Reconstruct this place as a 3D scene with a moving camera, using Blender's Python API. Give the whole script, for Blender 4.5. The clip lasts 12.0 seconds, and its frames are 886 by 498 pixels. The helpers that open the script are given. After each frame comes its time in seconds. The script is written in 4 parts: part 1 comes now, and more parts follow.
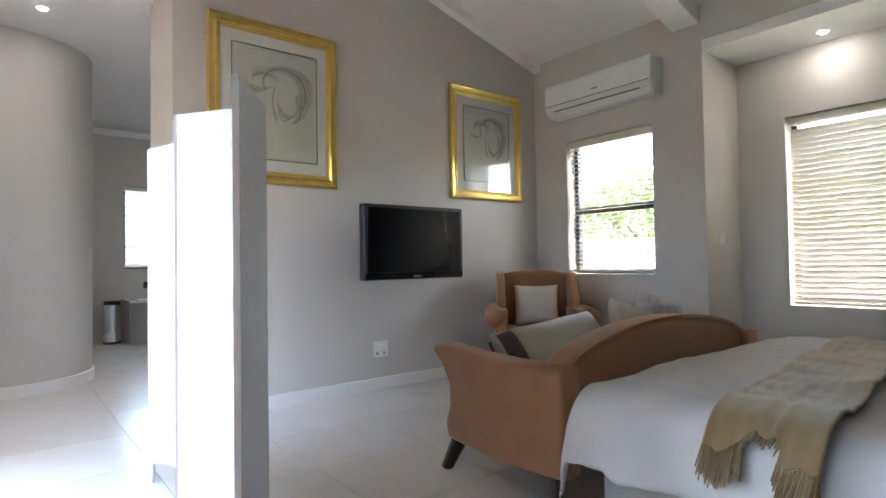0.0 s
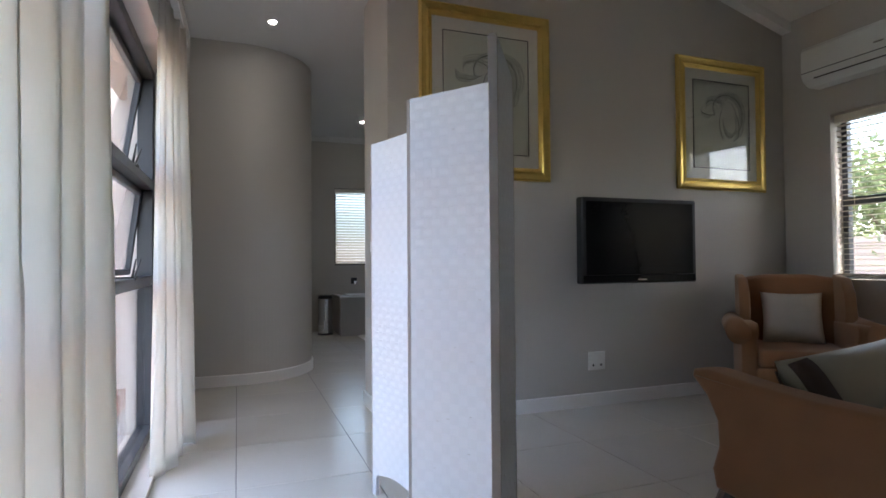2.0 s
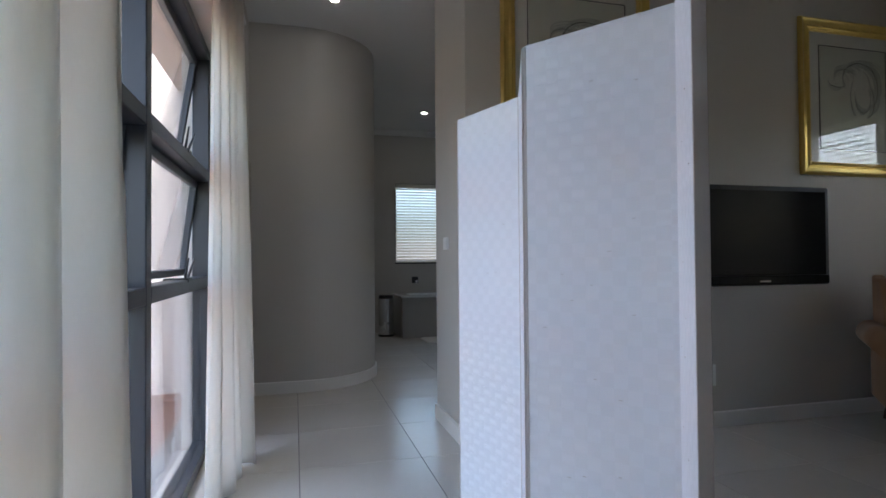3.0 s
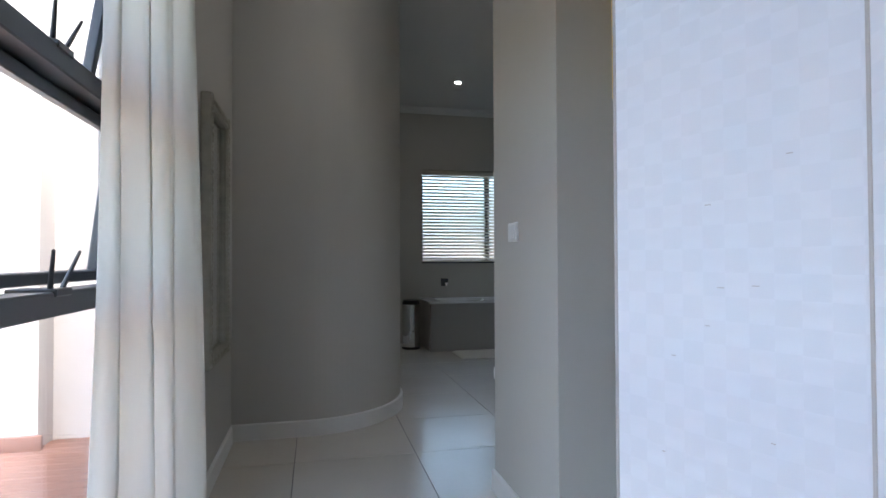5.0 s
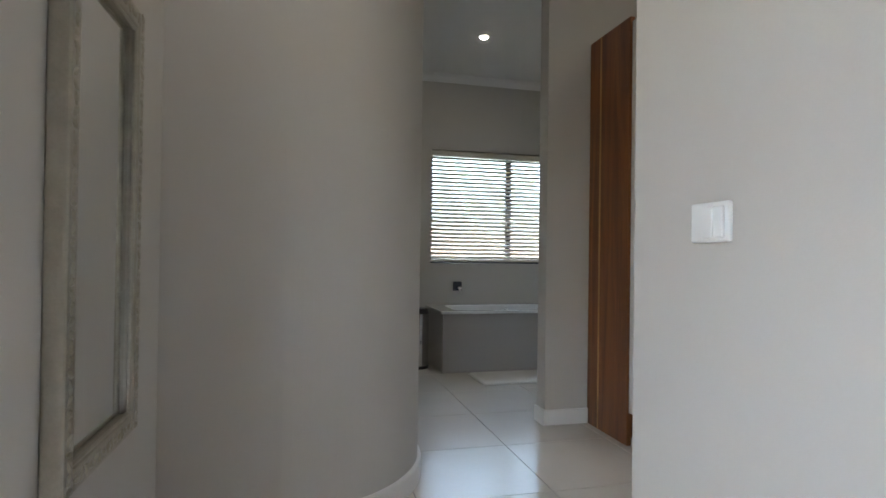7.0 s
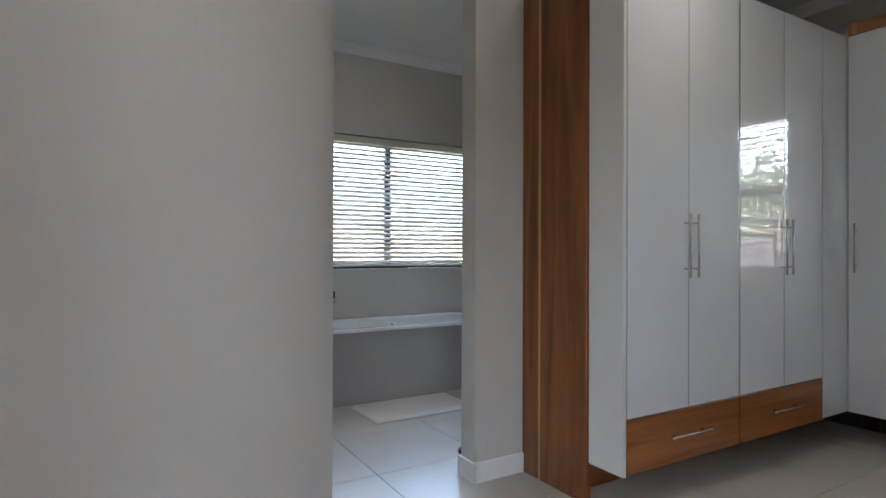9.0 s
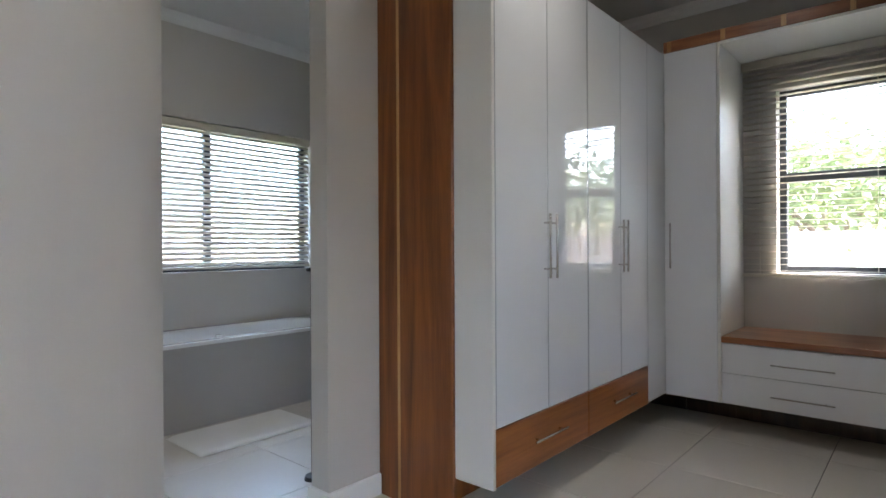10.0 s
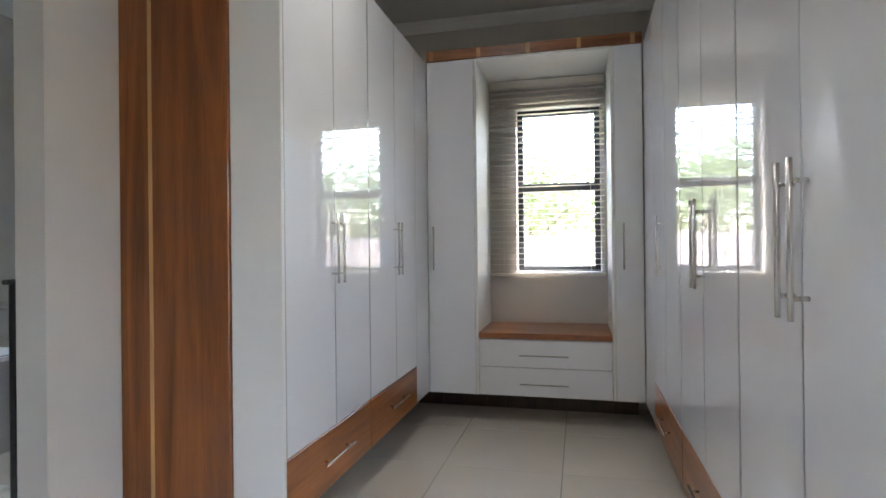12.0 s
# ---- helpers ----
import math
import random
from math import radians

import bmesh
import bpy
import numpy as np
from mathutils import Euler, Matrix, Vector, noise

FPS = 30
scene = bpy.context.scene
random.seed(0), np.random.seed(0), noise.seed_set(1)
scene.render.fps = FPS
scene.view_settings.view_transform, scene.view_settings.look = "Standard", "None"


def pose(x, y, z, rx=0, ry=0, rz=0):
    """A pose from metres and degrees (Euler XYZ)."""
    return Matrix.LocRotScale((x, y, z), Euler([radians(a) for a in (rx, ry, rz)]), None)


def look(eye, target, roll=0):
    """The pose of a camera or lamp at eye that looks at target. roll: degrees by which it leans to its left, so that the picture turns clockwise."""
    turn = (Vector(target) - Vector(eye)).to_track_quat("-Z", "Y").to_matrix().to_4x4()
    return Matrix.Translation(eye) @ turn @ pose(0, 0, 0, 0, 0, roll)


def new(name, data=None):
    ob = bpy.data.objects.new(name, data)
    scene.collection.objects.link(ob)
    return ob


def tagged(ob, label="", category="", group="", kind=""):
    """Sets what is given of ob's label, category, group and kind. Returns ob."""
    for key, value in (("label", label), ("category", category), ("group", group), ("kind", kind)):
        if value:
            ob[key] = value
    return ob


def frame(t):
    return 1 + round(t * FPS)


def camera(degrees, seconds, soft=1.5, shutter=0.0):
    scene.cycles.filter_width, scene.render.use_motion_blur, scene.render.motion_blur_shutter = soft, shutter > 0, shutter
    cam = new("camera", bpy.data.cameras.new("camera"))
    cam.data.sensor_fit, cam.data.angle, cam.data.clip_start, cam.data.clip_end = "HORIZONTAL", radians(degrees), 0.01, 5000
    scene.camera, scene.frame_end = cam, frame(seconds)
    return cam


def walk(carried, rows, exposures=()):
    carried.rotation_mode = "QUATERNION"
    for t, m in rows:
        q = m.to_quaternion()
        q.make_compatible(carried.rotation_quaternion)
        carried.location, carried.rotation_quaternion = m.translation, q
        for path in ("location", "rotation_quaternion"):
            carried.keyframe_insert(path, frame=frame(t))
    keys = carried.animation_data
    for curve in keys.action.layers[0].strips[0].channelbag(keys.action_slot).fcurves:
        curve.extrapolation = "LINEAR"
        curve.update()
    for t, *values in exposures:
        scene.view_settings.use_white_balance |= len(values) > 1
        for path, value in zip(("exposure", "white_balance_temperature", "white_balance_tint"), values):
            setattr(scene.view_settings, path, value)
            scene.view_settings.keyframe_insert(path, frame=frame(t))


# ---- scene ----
cam = camera(76.9, 12.0, soft=1.6)
PATH = [
    (0, (0.536, 0.481, 1.079), (1.779, 2.047, 1.126), -0.9),
    (0.5, (0.514, 0.554, 1.084), (1.621, 2.219, 1.133), -0.8),
    (1, (0.497, 0.646, 1.087), (1.468, 2.394, 1.137), -0.7),
    (1.5, (0.499, 0.791, 1.096), (1.333, 2.608, 1.144), -0.6),
    (2, (0.513, 0.98, 1.11), (1.206, 2.856, 1.153), -0.4),
    (2.5, (0.489, 1.223, 1.117), (1.072, 3.136, 1.154), -0.4),
    (4.5, (0.561, 2.396, 1.11), (1.013, 4.344, 1.15), -0.2),
    (5, (0.62, 2.755, 1.105), (1.066, 4.705, 1.142), -0.2),
    (5.5, (0.658, 3.07, 1.086), (1.096, 5.021, 1.127), -0.6),
    (6, (0.665, 3.422, 1.096), (1.101, 5.374, 1.133), -0.4),
    (6.5, (0.666, 3.748, 1.125), (1.112, 5.698, 1.148), 0.4),
    (8.3, (0.586, 4.824, 1.196), (1.315, 6.687, 1.207), 0.4),
    (8.5, (0.602, 4.916, 1.205), (1.392, 6.753, 1.214), 0.4),
    (9, (0.611, 5.136, 1.212), (1.627, 6.858, 1.222), 0.2),
    (9.5, (0.609, 5.318, 1.223), (1.925, 6.825, 1.231), 0.0),
    (10, (0.656, 5.479, 1.235), (2.163, 6.794, 1.233), -0.3),
    (10.5, (0.7, 5.613, 1.24), (2.357, 6.733, 1.239), -0.5),
    (11, (0.709, 5.706, 1.231), (2.494, 6.608, 1.236), -0.4),
    (11.5, (0.719, 5.774, 1.235), (2.601, 6.451, 1.239), -0.6),
    (12, (0.728, 5.818, 1.232), (2.671, 6.292, 1.236), -0.6),
]
walk(cam, [(t, look(eye, target, roll)) for t, eye, target, roll in PATH],
     exposures=[(0.0, 5.15, 6600, 11), (0.7, 4.95, 6550, 11), (1.5, 4.25, 6750, 11), (2.5, 3.42, 6550, 10), (4.5, 3.2, 6200, 6), (5.0, 3.5, 6350, 7), (5.5, 3.7, 6600, 7), (6.5, 4.1, 7000, 7),
                (8.5, 4.85, 6550, 10), (9.0, 4.8, 6500, 10), (9.5, 4.74, 6500, 10), (10.0, 5.0, 6500, 10), (10.5, 5.15, 6500, 10), (11.0, 5.4, 6500, 10), (11.5, 5.5, 6500, 10), (12.0, 5.4, 6500, 10)])

# ---- light ----
world = bpy.data.worlds.new("sky")
scene.world = world
world.use_nodes = True
wn = world.node_tree.nodes
sky = wn.new("ShaderNodeTexSky")
sky.sky_type, sky.sun_disc = "NISHITA", False
sky.sun_elevation, sky.sun_rotation = radians(62), radians(150)
sky.dust_density, sky.air_density = 3.6, 1.0
world.node_tree.links.new(sky.outputs[0], wn["Background"].inputs[0])
wn["Background"].inputs[1].default_value = 0.15
sun = new("sun", bpy.data.lights.new("sun", "SUN"))
sun.data.energy, sun.data.angle, sun.data.color = 1.2, radians(25), (1.0, 0.98, 0.95)
sun.matrix_world = look((0, 0, 0), (-0.235, 0.407, -0.883))


# ---- materials ----
def mat(name, color, rough=0.6, metal=0.0, var=0.06, scale=3.0, fine=60.0, bump=0.05, coat=0.0, stretch=(1, 1, 1), rand=0.0, trans=0.0):
    """Paint-like surface with a broad drift and a fine grain."""
    m = bpy.data.materials.new(name)
    m.use_nodes = True
    n, l = m.node_tree.nodes, m.node_tree.links
    b = n["Principled BSDF"]
    b.inputs["Metallic"].default_value = metal
    b.inputs["Coat Weight"].default_value = coat
    b.inputs["Coat Roughness"].default_value = 0.03
    tc, mp = n.new("ShaderNodeTexCoord"), n.new("ShaderNodeMapping")
    mp.inputs["Scale"].default_value = stretch
    l.new(tc.outputs["Object"], mp.inputs[0])
    broad, grain = n.new("ShaderNodeTexNoise"), n.new("ShaderNodeTexNoise")
    broad.inputs["Scale"].default_value, grain.inputs["Scale"].default_value = scale, fine
    broad.inputs["Detail"].default_value = 4
    l.new(mp.outputs[0], broad.inputs["Vector"])
    l.new(mp.outputs[0], grain.inputs["Vector"])
    mix = n.new("ShaderNodeMix")
    mix.data_type = "RGBA"
    lo = [c * (1 - var) for c in color]
    hi = [min(1, c * (1 + var)) for c in color]
    mix.inputs[6].default_value, mix.inputs[7].default_value = (*lo, 1), (*hi, 1)
    avg = n.new("ShaderNodeMath")
    avg.operation = "MULTIPLY_ADD"
    l.new(grain.outputs[0], avg.inputs[0])
    avg.inputs[1].default_value = 0.35
    l.new(broad.outputs[0], avg.inputs[2])
    l.new(avg.outputs[0], mix.inputs[0])
    out = mix.outputs[2]
    if rand:
        oi, hs, ma = n.new("ShaderNodeObjectInfo"), n.new("ShaderNodeHueSaturation"), n.new("ShaderNodeMath")
        ma.operation = "MULTIPLY_ADD"
        l.new(oi.outputs["Random"], ma.inputs[0])
        ma.inputs[1].default_value, ma.inputs[2].default_value = rand, 1 - rand / 2
        l.new(ma.outputs[0], hs.inputs["Value"])
        l.new(out, hs.inputs["Color"])
        out = hs.outputs[0]
    l.new(out, b.inputs["Base Color"])
    rr = n.new("ShaderNodeMath")
    rr.operation = "MULTIPLY_ADD"
    l.new(broad.outputs[0], rr.inputs[0])
    rr.inputs[1].default_value, rr.inputs[2].default_value = rough * 0.3, rough * 0.85
    l.new(rr.outputs[0], b.inputs["Roughness"])
    if bump:
        bp = n.new("ShaderNodeBump")
        bp.inputs["Strength"].default_value, bp.inputs["Distance"].default_value = bump, 0.004
        l.new(grain.outputs[0], bp.inputs["Height"])
        l.new(bp.outputs[0], b.inputs["Normal"])
    if trans:
        t = n.new("ShaderNodeBsdfTranslucent")
        l.new(out, t.inputs[0])
        ms = n.new("ShaderNodeMixShader")
        ms.inputs[0].default_value = trans
        l.new(b.outputs[0], ms.inputs[1])
        l.new(t.outputs[0], ms.inputs[2])
        l.new(ms.outputs[0], n["Material Output"].inputs[0])
    return m


def wood(name, dark, light, along="Z", rough=0.3, size=9.0):
    """Stained timber with long grain bands along one axis."""
    m = mat(name, dark, rough, coat=0.25)
    n, l = m.node_tree.nodes, m.node_tree.links
    tc, mp = n.new("ShaderNodeTexCoord"), n.new("ShaderNodeMapping")
    k = {"X": (0.06, 1, 1), "Y": (1, 0.06, 1), "Z": (1, 1, 0.06)}[along]
    mp.inputs["Scale"].default_value = k
    l.new(tc.outputs["Object"], mp.inputs[0])
    nz, fz = n.new("ShaderNodeTexNoise"), n.new("ShaderNodeTexNoise")
    nz.inputs["Scale"].default_value, nz.inputs["Detail"].default_value, nz.inputs["Distortion"].default_value = size, 5, 1.4
    fz.inputs["Scale"].default_value, fz.inputs["Detail"].default_value = size * 14, 2
    l.new(mp.outputs[0], nz.inputs["Vector"])
    l.new(mp.outputs[0], fz.inputs["Vector"])
    ad = n.new("ShaderNodeMath")
    ad.operation = "MULTIPLY_ADD"
    l.new(fz.outputs[0], ad.inputs[0])
    ad.inputs[1].default_value = 0.25
    l.new(nz.outputs[0], ad.inputs[2])
    cr = n.new("ShaderNodeValToRGB")
    cr.color_ramp.elements[0].position, cr.color_ramp.elements[1].position = 0.42, 0.82
    cr.color_ramp.elements[0].color, cr.color_ramp.elements[1].color = (*dark, 1), (*light, 1)
    l.new(ad.outputs[0], cr.inputs[0])
    l.new(cr.outputs[0], n["Principled BSDF"].inputs["Base Color"])
    return m


def glass(name, tint=(1, 1, 1), rough=0.0):
    """A thin pane: clear with a sharp sheen."""
    m = bpy.data.materials.new(name)
    m.use_nodes = True
    n, l = m.node_tree.nodes, m.node_tree.links
    tr, gl, fr, ms = n.new("ShaderNodeBsdfTransparent"), n.new("ShaderNodeBsdfGlossy"), n.new("ShaderNodeLayerWeight"), n.new("ShaderNodeMixShader")
    tr.inputs[0].default_value = (*tint, 1)
    gl.inputs["Roughness"].default_value = rough
    pw, mad = n.new("ShaderNodeMath"), n.new("ShaderNodeMath")
    pw.operation, mad.operation = "POWER", "MULTIPLY_ADD"
    pw.inputs[1].default_value = 5.0
    mad.inputs[1].default_value, mad.inputs[2].default_value = 0.93, 0.05
    l.new(fr.outputs["Facing"], pw.inputs[0])
    l.new(pw.outputs[0], mad.inputs[0])
    l.new(mad.outputs[0], ms.inputs[0])
    l.new(tr.outputs[0], ms.inputs[1])
    l.new(gl.outputs[0], ms.inputs[2])
    l.new(ms.outputs[0], n["Material Output"].inputs[0])
    return m


def weave(name, color, size, depth):
    """Paper strips plaited in squares whose ribs run across in turn."""
    m = mat(name, color, 0.7, var=0.03)
    n, l = m.node_tree.nodes, m.node_tree.links
    tc, ck, bp, mp = n.new("ShaderNodeTexCoord"), n.new("ShaderNodeTexChecker"), n.new("ShaderNodeBump"), n.new("ShaderNodeMapping")
    mp.inputs["Location"].default_value = (0.003, 0.5 * size, 0.003)
    l.new(tc.outputs["Object"], mp.inputs[0])
    ck.inputs["Scale"].default_value = 1 / size
    l.new(mp.outputs[0], ck.inputs["Vector"])
    ribs = []
    for axis in ("X", "Z"):
        wv = n.new("ShaderNodeTexWave")
        wv.bands_direction = axis
        wv.inputs["Scale"].default_value, wv.inputs["Distortion"].default_value = 0.32 / size, 0.6
        l.new(mp.outputs[0], wv.inputs["Vector"])
        ribs.append(wv.outputs["Fac"])
    rib = n.new("ShaderNodeMix")
    l.new(ck.outputs[1], rib.inputs[0])
    l.new(ribs[0], rib.inputs[2])
    l.new(ribs[1], rib.inputs[3])
    # Alternate squares darkened in colour, painting in the shade that grazing light gives the ribs.
    hs = n.new("ShaderNodeMix")
    hs.data_type = "RGBA"
    hs.inputs[6].default_value = (*[c * (1 - depth) for c in color], 1)
    hs.inputs[7].default_value = (*color, 1)
    l.new(ck.outputs[1], hs.inputs[0])
    l.new(hs.outputs[2], n["Principled BSDF"].inputs["Base Color"])
    bp.inputs["Strength"].default_value, bp.inputs["Distance"].default_value = 0.55, 0.002
    l.new(rib.outputs[0], bp.inputs["Height"])
    l.new(bp.outputs[0], n["Principled BSDF"].inputs["Normal"])
    return m


def frosted(name, rough):
    """Obscure glass that blurs what lies behind it."""
    m = bpy.data.materials.new(name)
    m.use_nodes = True
    b = m.node_tree.nodes["Principled BSDF"]
    b.inputs["Base Color"].default_value = (0.92, 0.96, 0.93, 1)
    b.inputs["Transmission Weight"].default_value = 1.0
    b.inputs["Roughness"].default_value = rough
    b.inputs["IOR"].default_value = 1.3
    return m


def glow(name, color, power):
    m = bpy.data.materials.new(name)
    m.use_nodes = True
    b = m.node_tree.nodes["Principled BSDF"]
    b.inputs["Emission Color"].default_value, b.inputs["Emission Strength"].default_value = (*color, 1), power
    return m


M_WALL = mat("warm_grey_wall_paint", (0.545, 0.515, 0.475), 0.75, var=0.03, scale=1.2, fine=180, bump=0.06)
M_CEIL = mat("white_ceiling_paint", (0.80, 0.79, 0.77), 0.8, var=0.02, scale=0.8, fine=120, bump=0.03)
M_TRIM = mat("white_trim_paint", (0.78, 0.76, 0.73), 0.45, var=0.03, fine=90)
M_TILE = mat("cream_porcelain_tile", (0.69, 0.645, 0.58), 0.2, var=0.05, scale=2.5, fine=40, bump=0.02, rand=0.05)
M_GROUT = mat("grey_grout", (0.22, 0.21, 0.20), 0.9)
M_ALU = mat("charcoal_aluminium", (0.045, 0.05, 0.058), 0.38, 0.3, var=0.08, fine=200, bump=0.02)
M_GLASS = glass("window_glass")
M_FROST = frosted("obscure_bathroom_glass", 0.5)
M_GLOSSWHITE = mat("white_high_gloss_lacquer", (0.76, 0.77, 0.79), 0.035, var=0.01, scale=0.7, fine=4, bump=0, coat=0.3)
M_WHITE = mat("white_melamine", (0.72, 0.71, 0.68), 0.4, var=0.02)
M_STEEL = mat("brushed_steel", (0.60, 0.59, 0.57), 0.24, 1.0, var=0.05, fine=160, stretch=(1, 1, 0.1))
M_EDGE = mat("satin_aluminium_edge", (0.42, 0.44, 0.46), 0.45, 0.6, var=0.04)
M_CHROME = mat("chrome", (0.8, 0.8, 0.8), 0.06, 1.0, var=0.01, bump=0)
M_WOOD = wood("red_brown_timber_upright", (0.125, 0.035, 0.008), (0.30, 0.096, 0.022), "Z")
M_WOODX = wood("red_brown_timber_level", (0.20, 0.056, 0.012), (0.43, 0.148, 0.034), "X")
M_WOODY = wood("red_brown_timber_bench", (0.15, 0.050, 0.020), (0.40, 0.165, 0.065), "Y")
M_SAP = wood("pale_sapwood", (0.42, 0.20, 0.07), (0.62, 0.36, 0.15), "Z")
M_DARKWOOD = wood("dark_stained_leg", (0.03, 0.016, 0.010), (0.07, 0.035, 0.02), "Z")
M_SUEDE = mat("tan_suede", (0.30, 0.148, 0.072), 0.95, var=0.28, scale=5, fine=300, bump=0.12)
M_PILLOW = mat("cream_linen", (0.62, 0.56, 0.48), 0.95, var=0.06, scale=8, fine=400, bump=0.2)
M_SATIN = mat("olive_satin", (0.36, 0.33, 0.25), 0.45, var=0.1, scale=5, fine=220, bump=0.08)
M_BAND = mat("dark_brown_satin_band", (0.075, 0.045, 0.032), 0.5, var=0.15, fine=200, bump=0.1)
M_PATTERN = mat("grey_print_cloth", (0.42, 0.38, 0.36), 0.9, var=0.6, scale=24, fine=60, bump=0.1)
M_DUVET = mat("white_cotton_bedding", (0.62, 0.595, 0.57), 0.9, var=0.03, scale=4, fine=260, bump=0.15)
M_THROW = mat("gold_brown_throw", (0.25, 0.17, 0.07), 0.9, var=0.2, scale=9, fine=240, bump=0.4, stretch=(1, 4, 1))
for m_cloth, sheen in ((M_THROW, 1.0), (M_SUEDE, 0.25), (M_SATIN, 0.3)):
    m_cloth.node_tree.nodes["Principled BSDF"].inputs["Sheen Weight"].default_value = sheen
    m_cloth.node_tree.nodes["Principled BSDF"].inputs["Sheen Tint"].default_value = (1.0, 0.92, 0.78, 1)
M_GOLD = mat("gilded_moulding", (0.74, 0.54, 0.17), 0.32, 1.0, var=0.15, scale=14, fine=90, bump=0.1)
M_MATBOARD = mat("cream_mount_board", (0.70, 0.68, 0.61), 0.85, var=0.02)
M_PAPER = mat("greenish_drawing_paper", (0.56, 0.57, 0.49), 0.85, var=0.05)
M_SKETCH = mat("charcoal_sketch", (0.13, 0.13, 0.12), 0.9, var=0.3)
M_SKETCHSOFT = mat("soft_charcoal_shading", (0.36, 0.365, 0.32), 0.9, var=0.25, scale=30)
M_SCREENBLACK = mat("black_glossy_panel", (0.006, 0.006, 0.007), 0.16, var=0.1, bump=0)
M_SCREENBLACK.node_tree.nodes["Principled BSDF"].inputs["Specular IOR Level"].default_value = 0.2
M_BLACK = mat("black_plastic", (0.012, 0.012, 0.013), 0.35)
M_PLASTIC = mat("white_plastic", (0.78, 0.78, 0.76), 0.35, var=0.02)
M_CURTAIN = mat("ivory_curtain_cloth", (0.84, 0.82, 0.765), 0.95, var=0.05, scale=6, fine=320, bump=0.12, stretch=(1, 1, 0.2), trans=0.65)
M_SLAT = mat("cream_blind_slat", (0.70, 0.66, 0.57), 0.5, var=0.04, trans=0.2)
M_SILVER = mat("antique_silver_moulding", (0.40, 0.37, 0.31), 0.4, 0.75, var=0.25, scale=20, fine=110, bump=0.3)
M_MIRROR = mat("mirror_silvering", (0.86, 0.88, 0.87), 0.01, 1.0, var=0.0, bump=0)
M_WEAVE = weave("white_woven_screen", (0.63, 0.63, 0.65), 0.034, 0.03)
M_BINDING = mat("grey_beige_binding", (0.42, 0.38, 0.35), 0.85)
M_ACRYLIC = mat("white_bath_acrylic", (0.80, 0.81, 0.82), 0.15, var=0.01, coat=0.4)
M_BATHTILE = mat("mid_grey_wall_tile", (0.40, 0.38, 0.37), 0.35, var=0.05, rand=0.04)
M_RUG = mat("white_bath_mat_pile", (0.78, 0.76, 0.72), 0.98, var=0.06, fine=300, bump=0.6)
M_DECK = wood("red_deck_board", (0.15, 0.065, 0.045), (0.26, 0.13, 0.095), "X", rough=0.6)
M_PLASTER = mat("white_exterior_plaster", (0.48, 0.445, 0.42), 0.9, var=0.05, fine=70, bump=0.3)
M_FENCE = mat("pale_rose_fence_board", (0.42, 0.34, 0.315), 0.8, var=0.08, rand=0.08)
M_GRASS = mat("dry_lawn", (0.105, 0.11, 0.065), 0.95, var=0.4, scale=6, fine=90, bump=0.6)
M_LEAF = mat("leaf_green", (0.11, 0.145, 0.06), 0.55, var=0.4, scale=2.5, fine=20, bump=0.0, trans=0.35)
M_BARK = mat("grey_brown_bark", (0.13, 0.10, 0.075), 0.95, var=0.3, fine=40, bump=0.8, stretch=(1, 1, 0.3))
M_LAMP = glow("downlight_lens", (1.0, 0.97, 0.93), 14)


# ---- mesh tools ----
def boxes(bm, x0, x1, y0, y1, z0, z1, bevel=0.0, seg=2):
    r = bmesh.ops.create_cube(bm, size=1)["verts"]
    for v in r:
        v.co = Vector(((x0 + x1) / 2 + v.co.x * (x1 - x0), (y0 + y1) / 2 + v.co.y * (y1 - y0), (z0 + z1) / 2 + v.co.z * (z1 - z0)))
    if bevel:
        es = list({e for v in r for e in v.link_edges})
        bmesh.ops.bevel(bm, geom=es, offset=bevel, segments=seg, affect="EDGES", profile=0.6)
    return bm


def box(x0, x1, y0, y1, z0, z1, bevel=0.0, seg=2):
    return boxes(bmesh.new(), x0, x1, y0, y1, z0, z1, bevel, seg)


def rod(bm, a, b, r, r2=None, sides=14):
    a, b = Vector(a), Vector(b)
    q = (b - a).to_track_quat("Z", "Y").to_matrix().to_4x4()
    bmesh.ops.create_cone(bm, cap_ends=True, segments=sides, radius1=r, radius2=r if r2 is None else r2,
                          depth=(b - a).length, matrix=Matrix.Translation((a + b) / 2) @ q)
    return bm


def extrude_profile(points, axis, a, b, bevel=0.0, seg=3):
    """A closed outline pushed along one axis from a to b."""
    bm = bmesh.new()
    put = {"x": lambda p, k: (k, p[0], p[1]), "y": lambda p, k: (p[0], k, p[1]), "z": lambda p, k: (p[0], p[1], k)}[axis]
    lo = [bm.verts.new(put(p, a)) for p in points]
    hi = [bm.verts.new(put(p, b)) for p in points]
    c0, c1 = bm.faces.new(lo), bm.faces.new(list(reversed(hi)))
    for i in range(len(points)):
        j = (i + 1) % len(points)
        bm.faces.new((lo[j], lo[i], hi[i], hi[j]))
    bmesh.ops.recalc_face_normals(bm, faces=bm.faces)
    if bevel:
        bmesh.ops.bevel(bm, geom=list(set(c0.edges) | set(c1.edges)), offset=bevel, segments=seg, affect="EDGES", profile=0.6)
    return bm


